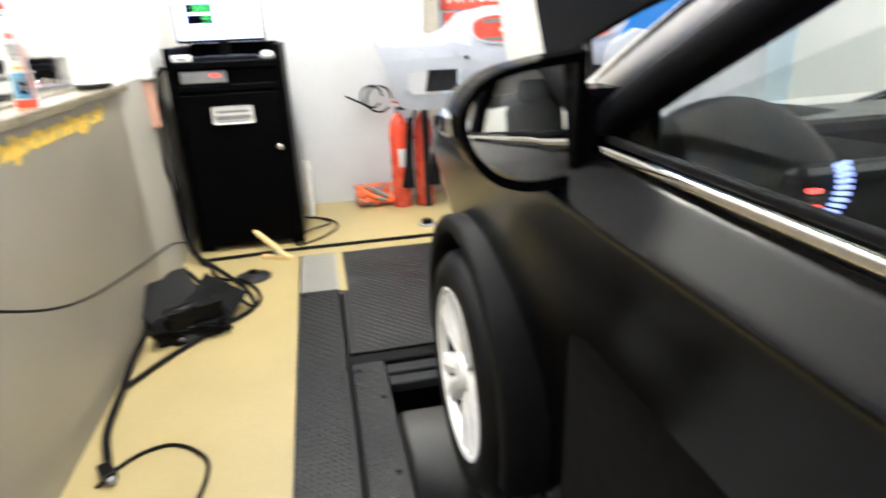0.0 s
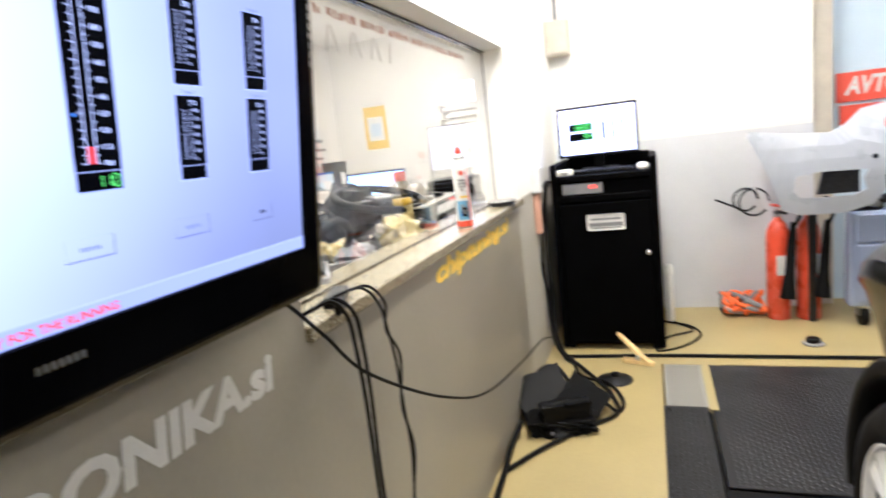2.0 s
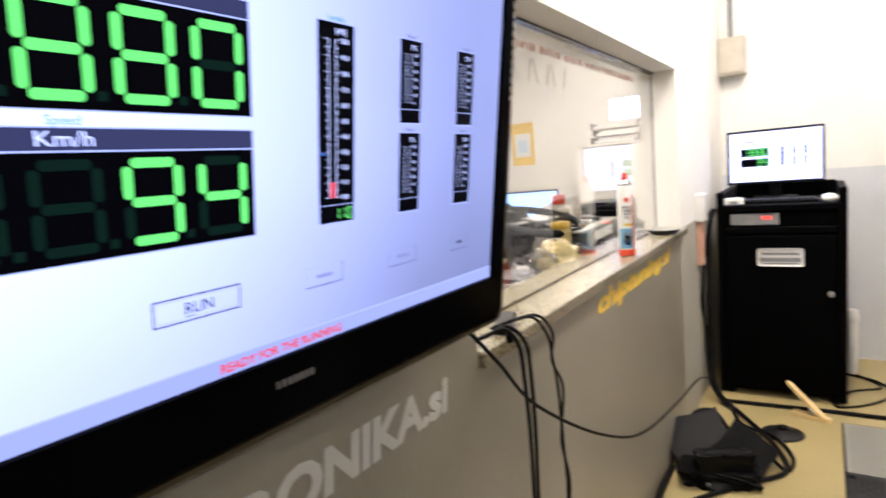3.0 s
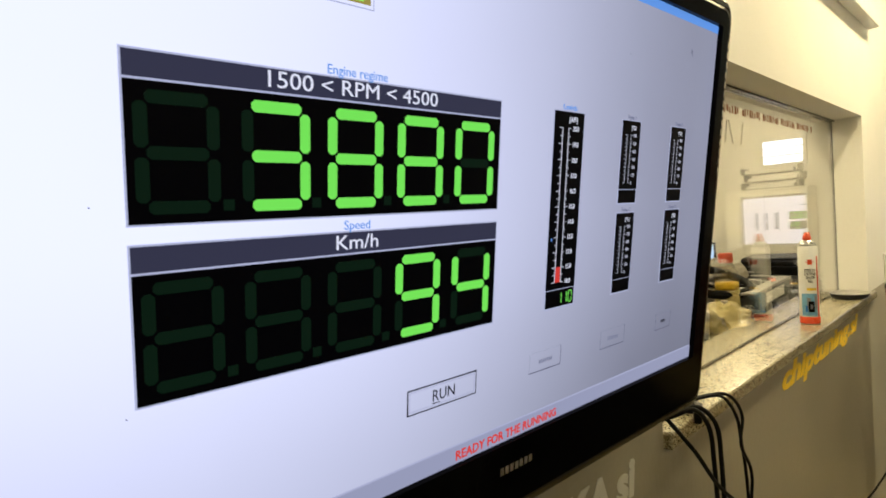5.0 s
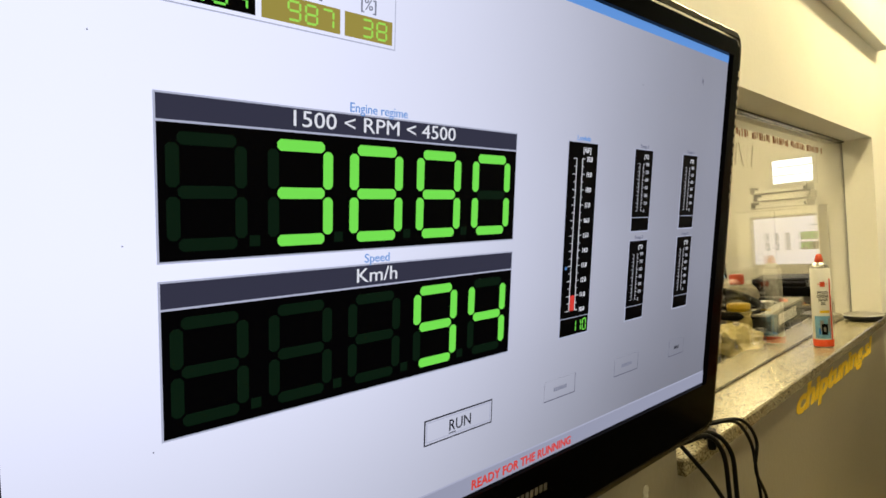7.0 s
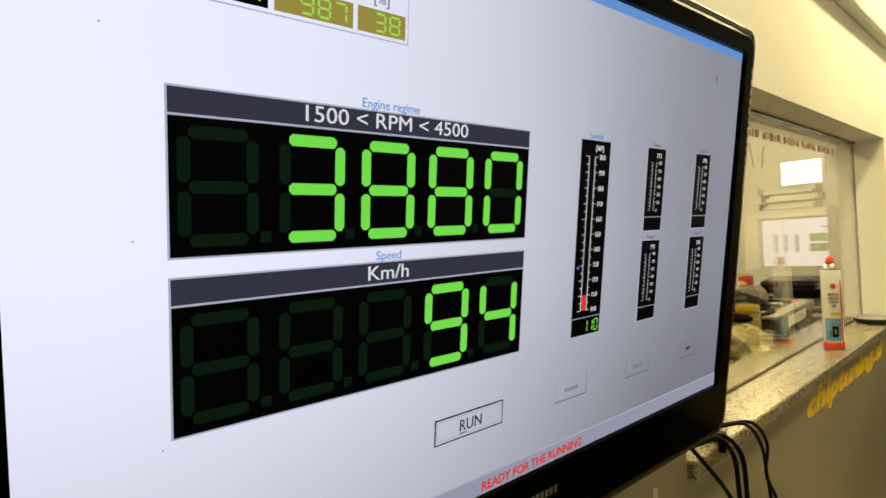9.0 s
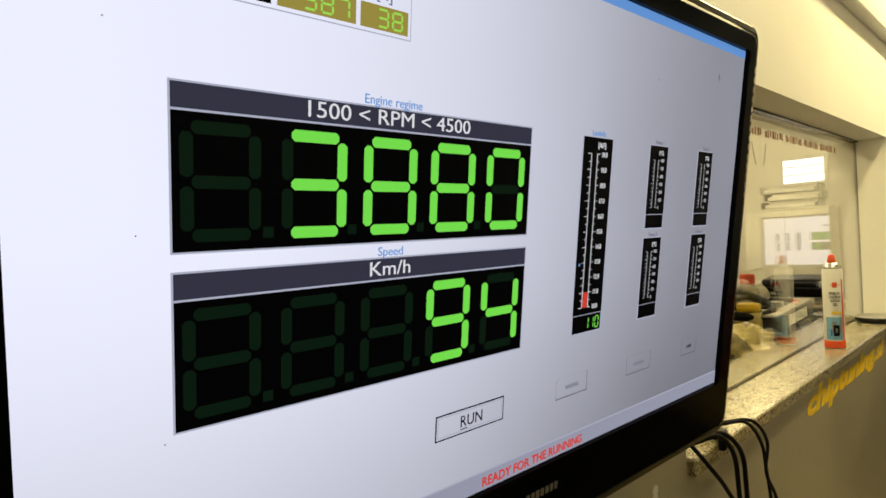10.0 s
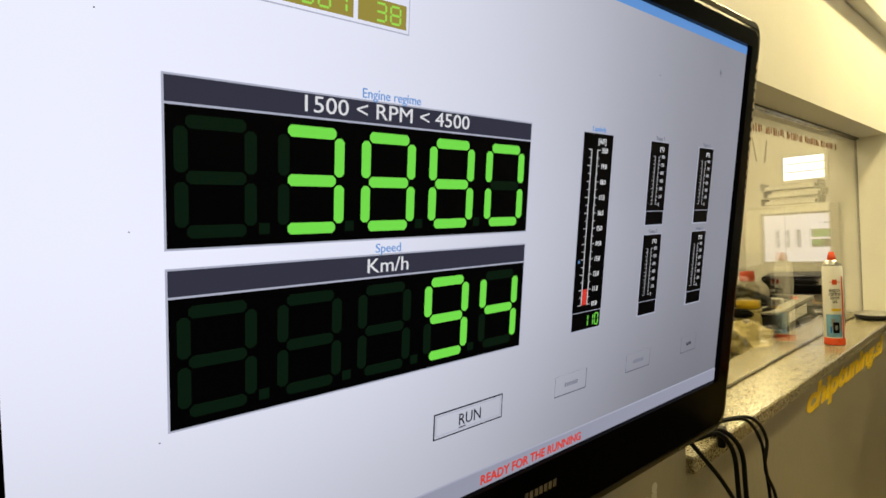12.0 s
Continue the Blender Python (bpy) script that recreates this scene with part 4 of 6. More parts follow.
for pts, r in (([(0.03, 2.12, 0.05), (0.02, 1.95, 0.03), (0.03, 1.79, 0.02), (0.05, 1.54, 0.02), (0.10, 1.37, 0.012)], 0.012),
               ([(0.03, 1.79, 0.012), (0.14, 1.97, 0.012), (0.29, 2.16, 0.012), (0.42, 2.32, 0.012), (0.38, 2.50, 0.02), (0.30, 2.66, 0.02), (0.17, 2.90, 0.012)], 0.010),
               ([(0.20, 2.42, 0.10), (0.33, 2.40, 0.05), (0.42, 2.33, 0.012), (0.44, 2.45, 0.012), (0.36, 2.62, 0.02), (0.22, 2.72, 0.012), (0.14, 2.98, 0.012)], 0.008),
               ([(0.09, 1.30, 0.006), (0.12, 1.36, 0.006), (0.18, 1.42, 0.006), (0.26, 1.435, 0.006), (0.34, 1.38, 0.006), (0.38, 1.30, 0.006), (0.36, 1.15, 0.006), (0.26, 1.0, 0.006)], 0.006),
               ([(0.64, 3.62, 0.007), (0.79, 3.53, 0.007), (0.84, 3.36, 0.007), (0.74, 3.18, 0.007), (0.60, 3.10, 0.007), (0.66, 3.30, 0.016), (0.80, 3.42, 0.016), (0.70, 3.60, 0.012)], 0.006)):
    tagged(finish("cable", tube(pts, r, 8, 10), "rubber", smooth=True), "black rubber cable lying on the cream floor", "cable", "cables on the floor")
plug_end = thing("cable_plug", pose(0.105, 1.345, 0.0, 0, 0, 30), "black cable plug lying on the cream floor", "plug")
part("plug_body", box(-0.02, 0.02, -0.035, 0.035, 0, 0.03, 0.006, 2), "black", plug_end)
part("plug_nose", box(-0.012, 0.012, -0.055, -0.035, 0.006, 0.024, 0.003), "grey_plastic", plug_end)
hose = tagged(finish("hose", tube([(0.11, 2.99, 0.010), (0.35, 3.005, 0.010), (0.60, 3.02, 0.010), (1.0, 3.022, 0.010), (1.47, 3.02, 0.010), (2.2, 3.02, 0.010)], 0.010, 8, 4), "rubber", smooth=True), "straight black rubber hose across the floor", "hose")


def clamp():
    root = thing("clamp", pose(0.475, 2.935, 0.0, 0, 0, -20), "cream plastic spring clamp with raised handle on the floor", "clamp")
    part("lower_jaw", plate([(-0.06, -0.022), (0.10, -0.018), (0.115, 0.0), (0.10, 0.018), (-0.06, 0.022)], 0.0, 0.022, 0.003), "clamp", root)
    up = plate([(-0.13, -0.014), (0.0, -0.02), (0.10, -0.016), (0.11, 0.0), (0.10, 0.016), (0.0, 0.02), (-0.13, 0.014), (-0.15, 0.0)], 0.0, 0.018, 0.003)
    part("upper_handle", up, "clamp", root, m=pose(0.02, 0, 0.055, 0, 42, 0))
    part("pivot", lathe([(0.012, -0.024), (0.014, -0.02), (0.014, 0.02), (0.012, 0.024)], 14), "steel", root, m=pose(0.03, 0, 0.04, 90, 0, 0))
    return root


clamp()
base = thing("suction_cup", pose(0.39, 2.70, 0.0), "dark grey round suction base on the cream floor", "suction cup")
part("cup", lathe([(0.085, 0.0), (0.088, 0.006), (0.075, 0.012), (0.04, 0.018), (0.026, 0.024), (0.018, 0.025)], 28), "dark_steel", base, smooth=True)
part("knob", lathe([(0.018, 0.024), (0.022, 0.030), (0.02, 0.040), (0.008, 0.042)], 16), "black", base, smooth=True)
cap = thing("floor_socket", pose(1.385, 3.24, 0.0), "small dark round floor fitting with a steel rim", "floor fitting")
part("rim", lathe([(0.05, 0.0), (0.055, 0.003), (0.045, 0.012), (0.035, 0.012)], 24), "grey_plastic", cap, smooth=True)
part("core", lathe([(0.034, 0.002), (0.034, 0.030), (0.026, 0.036), (0.008, 0.036)], 20), "black", cap, smooth=True)
post = thing("white_pipe", pose(0.685, 3.66, 0.0), "short white plastic pipe standing beside the cabinet", "pipe")
part("pipe", lathe([(0.024, 0.0), (0.025, 0.003), (0.025, 0.365), (0.022, 0.369)], 20), "white_plastic", post, smooth=True)
part("collar", lathe([(0.029, 0.30), (0.030, 0.303), (0.030, 0.335), (0.029, 0.338)], 20), "white_plastic", post, smooth=True)


def extinguisher(x, y, turn, lean):
    root = thing("fire_extinguisher", pose(x, y, 0, 0, 0, turn), "red carbon dioxide fire extinguisher with a black horn by the wall", "fire extinguisher", "pair of extinguishers")
    part("cylinder", lathe([(0.058, 0.0), (0.064, 0.006), (0.064, 0.50), (0.060, 0.54), (0.044, 0.585), (0.022, 0.612), (0.02, 0.63)], 28), "red", root, smooth=True)
    part("valve", lathe([(0.02, 0.625), (0.024, 0.635), (0.022, 0.67), (0.012, 0.68)], 16), "steel", root, "steel valve", smooth=True)
    part("lever", box(-0.014, 0.014, -0.13, 0.03, 0.685, 0.70, 0.004), "red", root, m=pose(0, 0, 0, -4, 0, 0))
    part("carry_handle", box(-0.012, 0.012, -0.12, 0.02, 0.655, 0.668, 0.004), "black", root)
    part("hose", tube([(0.02, 0.0, 0.655), (0.09, -0.03, 0.72), (0.10, -0.08, 0.66), (0.065, -0.085, 0.58)], 0.010), "rubber", root, smooth=True)
    horn = lathe([(0.014, 0.0), (0.018, 0.05), (0.022, 0.1), (0.026, 0.3), (0.042, 0.44), (0.044, 0.45), (0.036, 0.445)], 20)
    part("horn", horn, "rubber", root, "black discharge horn", smooth=True, m=pose(0.055, -0.085, 0.60, 180 - lean, 6, 0))
    part("label", box(-0.03, 0.03, -0.0655, -0.060, 0.28, 0.40, 0.002), "white_vinyl", root, "white printed label")
    return root


extinguisher(1.305, 3.70, 10, 4)
extinguisher(1.465, 3.70, 25, 2)
strap = thing("lashing_straps", pose(1.12, 3.78, 0.0), "heap of bright orange lashing straps on the floor", "straps")
random.seed(4)
for k in range(9):
    pts = [(0.14 * math.sin(k * 2.1 + i * 1.3) * (0.6 + 0.1 * i), 0.09 * math.cos(k * 1.7 + i * 1.9), 0.018 + 0.034 * ((k + i) % 4)) for i in range(5)]
    part("strap", tube(pts, 0.016, 6, 6), "orange" if k % 3 else "grey_plastic", strap, smooth=True)
loop = thing("hose_loop", pose(1.21, 3.90, 0.70), "black hose loops hanging on the end wall", "hose")
for k, (r, dx, dz) in enumerate(((0.085, 0.0, 0.0), (0.07, -0.05, 0.02))):
    part("loop", tube([(dx + r * math.cos(a * 0.7), -0.03 - 0.012 * k, dz + r * math.sin(a * 0.7)) for a in range(9)], 0.0065, 8, 6), "rubber", loop, smooth=True)
part("tail", tube([(-0.10, -0.02, -0.03), (-0.16, -0.02, 0.0), (-0.22, -0.02, 0.03)], 0.0065), "rubber", loop, smooth=True)
part("hook", box(-0.01, 0.01, -0.06, 0.035, 0.075, 0.09, 0.003), "steel", loop)


# ---- spare bumper, banner and boxes at the end wall ----
def outline_plate(outer, holes, depth, bend):
    """A plate in x and z with holes, filled, thickened along y and bent by bend(x, z)."""
    bm = bmesh.new()
    for ring in (outer, *holes):
        vs = [bm.verts.new((x, 0, z)) for x, z in ring]
        for a, b in zip(vs, vs[1:] + vs[:1]):
            bm.edges.new((a, b))
    bmesh.ops.triangle_fill(bm, use_beauty=True, use_dissolve=False, edges=bm.edges[:])
    bmesh.ops.subdivide_edges(bm, edges=bm.edges[:], cuts=2, use_grid_fill=True)
    bmesh.ops.recalc_face_normals(bm, faces=bm.faces)
    r = bmesh.ops.extrude_face_region(bm, geom=bm.faces[:])
    bmesh.ops.translate(bm, vec=(0, depth, 0), verts=[v for v in r["geom"] if isinstance(v, bmesh.types.BMVert)])
    for v in bm.verts:
        v.co.y += bend(v.co.x, v.co.z)
    return bm


def ellipse(cx, cz, rx, rz, n=20, power=2.6):
    out = []
    for k in range(n):
        a = 2 * math.pi * k / n
        c, s = math.cos(a), math.sin(a)
        out.append((cx + rx * math.copysign(abs(c) ** (2 / power), c), cz + rz * math.copysign(abs(s) ** (2 / power), s)))
    return out


def spare_bumper():
    root = thing("spare_bumper", pose(2.17, 3.36, 0.0), "white painted spare car bumper with kidney grille openings", "bumper")
    half = [(0.0, 0.885), (-0.40, 0.885), (-0.44, 0.865), (-0.43, 0.80), (-0.47, 0.72), (-0.60, 0.675), (-0.80, 0.67), (-0.875, 0.69), (-0.93, 0.88), (-1.015, 1.115), (-1.0, 1.14), (-0.82, 1.115), (-0.67, 1.105), (-0.60, 1.14), (-0.52, 1.21), (-0.34, 1.245), (0.0, 1.25)]
    outer = half + [(-x, z) for x, z in half[-2:0:-1]]
    holes = []
    for s in (-1, 1):
        holes.append([(s * x, z) for x, z in ellipse(-0.247, 1.118, 0.195, 0.076)])
        holes.append([(s * x, z) for x, z in ((-0.83, 0.80), (-0.82, 0.885), (-0.72, 0.905), (-0.51, 0.905), (-0.53, 0.86), (-0.51, 0.80), (-0.58, 0.765), (-0.80, 0.765))])
    bend = lambda x, z: 0.10 * abs(x) ** 2 + (3.2 * (abs(x) - 0.72) ** 2 if abs(x) > 0.72 else 0) + 0.35 * max(0, z - 1.08) - 0.05 * math.cos((z - 0.95) * 6)
    part("skin", outline_plate(outer, holes, 0.012, bend), "bumper", root)
    for s in (-1, 1):
        part("grille_ring", outline_plate([(s * x, z) for x, z in ellipse(-0.247, 1.118, 0.207, 0.087)], [[(s * x, z) for x, z in ellipse(-0.247, 1.118, 0.193, 0.074)]], 0.014, lambda x, z: bend(x, z) - 0.008), "bumper", root)
        part("sensor", lathe([(0.012, 0.0), (0.013, 0.004), (0.008, 0.006)], 14), "black", root, m=pose(s * 0.487, bend(0.487, 0.967) - 0.002, 0.967, 90, 0, 0))
        part("fog_insert", plate([(-0.05, -0.10), (0.15, -0.10), (0.15, 0.03), (-0.02, 0.04)], -0.01, 0.01, 0.003), "grille", root, m=pose(s * 0.66, 0.13, 0.87, 90, 0, 0))
    part("lower_grille", box(-0.44, 0.44, 0.02, 0.07, 0.79, 0.895, 0.01, 2), "grille", root, "black mesh lower grille")
    for k in range(7):
        part("grille_bar", box(-0.43, 0.43, 0.012, 0.022, 0.797 + k * 0.013, 0.801 + k * 0.013), "dark_steel", root)
    part("strap", box(-0.18, -0.155, -0.055, -0.05, 0.47, 0.90, 0.0), "white_vinyl", root, "white hanging strap")
    part("stand_bar", box(-0.85, 0.85, 0.25, 0.29, 0.68, 0.73, 0.004), "dark_steel", root)
    for s in (-0.7, 0.7):
        part("stand_leg", box(s - 0.02, s + 0.02, 0.25, 0.29, 0.0, 0.68, 0.004), "dark_steel", root)
    return root


spare_bumper()
chest = thing("tool_chest", pose(2.15, 3.50, 0.0), "pale blue shiny metal tool chest under the bumper", "tool chest")
part("body", box(-0.53, 0.55, 0, 0.11, 0.12, 0.66, 0.012, 2), "chest", chest)
for k in range(3):
    d = part("drawer", box(-0.50, 0.52, -0.014, 0.0, 0.15 + 0.17 * k, 0.305 + 0.17 * k, 0.006, 2), "chest", chest)
    part("pull", box(-0.25, 0.27, -0.026, -0.013, 0.28 + 0.17 * k, 0.292 + 0.17 * k, 0.003), "steel", d)
for s in (-0.45, 0.47):
    part("caster", lathe([(0.05, -0.02), (0.055, -0.015), (0.055, 0.015), (0.05, 0.02)], 18), "rubber", chest, m=pose(s, 0.055, 0.055, 0, 90, 0))
    part("fork", box(s - 0.03, s + 0.03, 0.03, 0.08, 0.06, 0.125, 0.004), "steel", chest)
for k, (ex, ew, ez, eh) in enumerate(((1.70, 0.16, 0.662, 0.07), (1.92, 0.13, 0.662, 0.055), (2.12, 0.2, 0.662, 0.065), (2.42, 0.14, 0.662, 0.05))):
    e = thing("engine_part", pose(ex, 3.54, ez - 0.002), "greasy dark metal engine part on the tool chest", "engine part", "engine parts on the chest")
    part("casting", box(-ew / 2, ew / 2, -0.03, 0.05, 0, eh, 0.012, 2), "dark_steel", e)
    part("pipe_stub", lathe([(0.018, 0), (0.022, 0.01), (0.016, 0.05), (0.012, 0.05)], 14), "steel", e, m=pose(ew * 0.2, -0.03, eh * 0.6, 90, 0, 0))
banner = thing("banner", pose(1.70, FAR + 0.136, 1.245), "red vinyl banner with white slanted letters", "banner")
part("sheet", box(0, 1.42, 0, 0.008, 0.0, 0.175), "banner", banner)
lettering("letter", "AVTOELEKTRONIKA", 0.145, "white_vinyl", banner, Matrix.Translation((0.05, -0.002, 0.045)) @ pose(0, 0, 0, 90, 0, 0), 0.001, 1, 0.004, 0.25, "LEFT", 0.97, split=True)
for k in range(5):
    part("text_bar", box(0.62 + k * 0.14, 0.73 + k * 0.14, -0.002, 0.0, 0.012, 0.032), "white_vinyl", banner)
poster = thing("red_poster", pose(1.72, FAR + 0.137, 0.98), "red and grey printed board behind the bumper grille", "poster")
part("board", box(0, 1.5, 0, 0.008, 0, 0.245), "banner", poster)
for k in range(3):
    part("stripe", box(0.28 + 0.12 * (k % 2), 1.1, -0.003, 0.0, 0.05 + 0.06 * k, 0.075 + 0.06 * k), "white_vinyl" if k % 2 else "grey_plastic", poster)
panel = thing("car_door_panel", pose(2.6, 3.12, 0.0), "spare blue car panel with a white cover standing behind the car", "car panel")
part("blue_skin", plate([(-0.05, 0.95), (0.95, 0.95), (1.0, 1.2), (0.95, 1.42), (0.7, 1.45), (0.35, 1.36), (0.05, 1.18), (-0.08, 1.0)], 0, 0.05, 0.012), "blue", panel, "glossy blue upper skin", m=pose(0, 0, 0, 86, 0, 0))
part("lower_skin", plate([(-0.05, 0.0), (0.95, 0.0), (0.95, 0.945), (-0.05, 0.945)], 0, 0.05, 0.012), "bumper", panel, m=pose(0, 0, 0, 86, 0, 0))
part("white_cover", plate([(-0.17, 0.45), (0.26, 0.45), (0.28, 0.98), (0.20, 1.06), (0.02, 1.09), (-0.12, 1.02), (-0.18, 0.85)], 0.052, 0.09, 0.014), "bumper", panel, "white cover over the panel's edge", m=pose(0, 0, 0, 86, 0, 0))
# switch box with its conduit, door jamb trim
sw = thing("switch_box", pose(0.07, FAR, 1.76), "grey plastic switch box with a conduit on the end wall", "switch box")
part("case", box(-0.075, 0.085, -0.09, 0, 0, 0.23, 0.012, 2), "beige", sw)
part("cover", box(-0.06, 0.07, -0.098, -0.088, 0.015, 0.215, 0.006, 2), "beige", sw)
part("conduit", lathe([(0.014, 0.23), (0.014, TOP - 1.76)], 14), "grey_plastic", sw, m=pose(0, -0.03, 0))
jamb = slab("trim_jamb", 1.55, 1.66, FAR + 0.04, FAR + 0.15, 0.0, TOP, "beige", "beige door jamb at the end of the wall")


# ---- the car on the rollers ----
CX, SIDE = 2.0, 1.09
WHEEL_Y, WHEEL_Z = 1.135, 0.305


def car_section(y):
    """Left half of the body at y, from the sill up: x and z."""
    f = max(0.0, (y - 0.75) / 1.15)          # towards the nose
    nose = max(0.0, (y - 1.35) / 0.6)
    r = max(0.0, (-1.7 - y) / 0.8)           # towards the tail
    side = SIDE + 0.30 * nose ** 2.2 + 0.16 * r ** 2
    top = 0.994 - 0.10 * f ** 1.5 - 0.24 * nose ** 1.6
    low = 0.20 + 0.10 * nose + 0.1 * r
    mid = 0.60 - 0.05 * nose
    # the door is hollow under its shoulder line, the wings are full
    d = min(1.0, max(0.0, (0.84 - y) / 0.28)) * min(1.0, max(0.0, (y + 1.12) / 0.25))
    d = d * d * (3 - 2 * d)
    w = 1 - d
    cab = min(1.0, max(0.0, (0.72 - y) / 0.12))
    ledge = 0.13 - 0.085 * cab
    g = min(1.0, max(0.0, (y - 0.72) / 0.30))    # rounder shoulder on the wing
    return [(side + 0.10, low - 0.02), (side + 0.035 + 0.065 * d + 0.045 * w, low), (side + 0.014 + 0.086 * d + 0.055 * w, low + 0.10), (side + 0.020 + 0.079 * d + 0.055 * w, 0.40), (side + 0.022 + 0.076 * d + 0.050 * w, mid - 0.10), (side + 0.018 + 0.070 * d + 0.040 * w, mid), (side + 0.011 + 0.058 * d + 0.030 * w, mid + 0.08),
            (side - 0.001 + 0.030 * d + 0.012 * w, (mid + top) / 2 + 0.03), (side - 0.010 + 0.009 * d + 0.004 * g, top - 0.09), (side - 0.013 + 0.015 * g, top - 0.055), (side - 0.0115 + 0.016 * g, top - 0.052), (side + 0.008 + 0.014 * g, top - 0.030), (side + 0.026 + 0.022 * g, top - 0.008), (side + 0.036 + 0.038 * g, top + 0.001), (side + ledge, top + 0.004), (side + ledge + 0.02, top - 0.01), (side + ledge + 0.024, top - 0.06)]


def loft(rows, skip=None):
    bm = bmesh.new()
    vs = [[bm.verts.new(p) for p in row] for row in rows]
    for a, b in zip(vs, vs[1:]):
        for k in range(len(a) - 1):
            q = (a[k], a[k + 1], b[k + 1], b[k])
            c = sum((v.co for v in q), Vector()) / 4
            if not (skip and skip(c)):
                bm.faces.new(q)
    return bm


def in_arch(c):
    return any((c.y - wy) ** 2 + (c.z - WHEEL_Z - 0.02) ** 2 < 0.375 ** 2 for wy in (WHEEL_Y, WHEEL_Y - 2.62))


car = thing("car", pose(0, 0, 0), "matte black car with open bonnet strapped on the rollers", "car")
ys = [-2.5 + 0.055 * k for k in range(82)]
for side in (1, -1):
    rows = []
    for y in ys:
        sec = car_section(y)
        fine = []
        for a, b in zip(sec, sec[1:]):
            n = 3
            fine += [tuple(a[i] + (b[i] - a[i]) * k / n for i in range(2)) for k in range(n)]
        fine.append(sec[-1])
        rows.append([(x if side > 0 else 2 * CX - x, y, z) for x, z in fine])
    part("side_panel", loft(rows, in_arch), "car", car, "matte black wrapped flank", smooth=True)
front = bmesh.new()
add_box(front, SIDE + 0.33, 2 * CX - SIDE - 0.33, 1.80, 1.99, 0.25, 0.66, 0.06, 4)
part("front_bumper", front, "car", car, smooth=True)
rear = bmesh.new()
add_box(rear, SIDE + 0.1, 2 * CX - SIDE - 0.1, -2.58, -2.45, 0.3, 1.0, 0.05, 3)
part("rear_panel", rear, "car", car, smooth=True)
part("underbody", box(SIDE + 0.14, 2 * CX - SIDE - 0.14, -2.45, 1.85, 0.19, 0.24), "rubber", car)
part("engine_bay", box(SIDE + 0.19, 2 * CX - SIDE - 0.19, 0.80, 1.80, 0.55, 0.72, 0.03, 2), "dark_steel", car)
part("engine_cover", box(CX - 0.3, CX + 0.3, 0.98, 1.55, 0.70, 0.84, 0.04, 3), "black", car)
part("cowl", box(SIDE + 0.13, 2 * CX - SIDE - 0.13, 0.66, 0.84, 0.84, 0.985, 0.02, 2), "black", car)
for side in (1, -1):
    X = lambda x: x if side > 0 else 2 * CX - x
    part("hinge_arm", tube([(X(1.26), 0.80, 0.95), (X(1.27), 0.88, 1.02), (X(1.28), 0.92, 1.12)], 0.012), "dark_steel", car, smooth=True)
    part("headlight", loft([[(X(SIDE + 0.085 + 0.05 * a + 0.30 * max(0, (yy - 1.35) / 0.6) ** 2.2), yy, zz + 0.012) for a, zz in ((0.0, 0.80 - 0.24 * max(0, (yy - 1.35) / 0.6)), (0.6, 0.865 - 0.26 * max(0, (yy - 1.35) / 0.6)), (1.4, 0.90 - 0.27 * max(0, (yy - 1.35) / 0.6)))] for yy in (1.42, 1.5, 1.6, 1.7, 1.8)]), "chrome", car, "clear headlight", smooth=True)


def arch_lip(wy, side):
    bm = bmesh.new()
    rings = []
    for k in range(25):
        a = radians(-12 + 204 * k / 24)
        c, s = math.cos(a), math.sin(a)
        ring = []
        for r, x in ((0.352, SIDE + 0.05), (0.350, SIDE - 0.004), (0.362, SIDE - 0.014), (0.386, SIDE - 0.012), (0.394, SIDE - 0.004), (0.396, SIDE + 0.088)):
            ring.append(bm.verts.new((x if side > 0 else 2 * CX - x, wy + r * c, WHEEL_Z + 0.02 + r * s)))
        rings.append(ring)
    for a, b in zip(rings, rings[1:]):
        for k in range(5):
            bm.faces.new((a[k], a[k + 1], b[k + 1], b[k]))
    part("wheel_arch_trim", bm, "rubber", car, "black plastic wheel arch trim", smooth=True)
    liner = bmesh.new()
    prev = None
    for k in range(17):
        a = radians(-15 + 210 * k / 16)
        q = [liner.verts.new((x if side > 0 else 2 * CX - x, wy + 0.355 * math.cos(a), WHEEL_Z + 0.02 + 0.355 * math.sin(a))) for x in (SIDE, SIDE + 0.3)]
        if prev:
            liner.faces.new((prev[0], q[0], q[1], prev[1]))
        prev = q
    part("arch_liner", liner, "rubber", car, smooth=True)


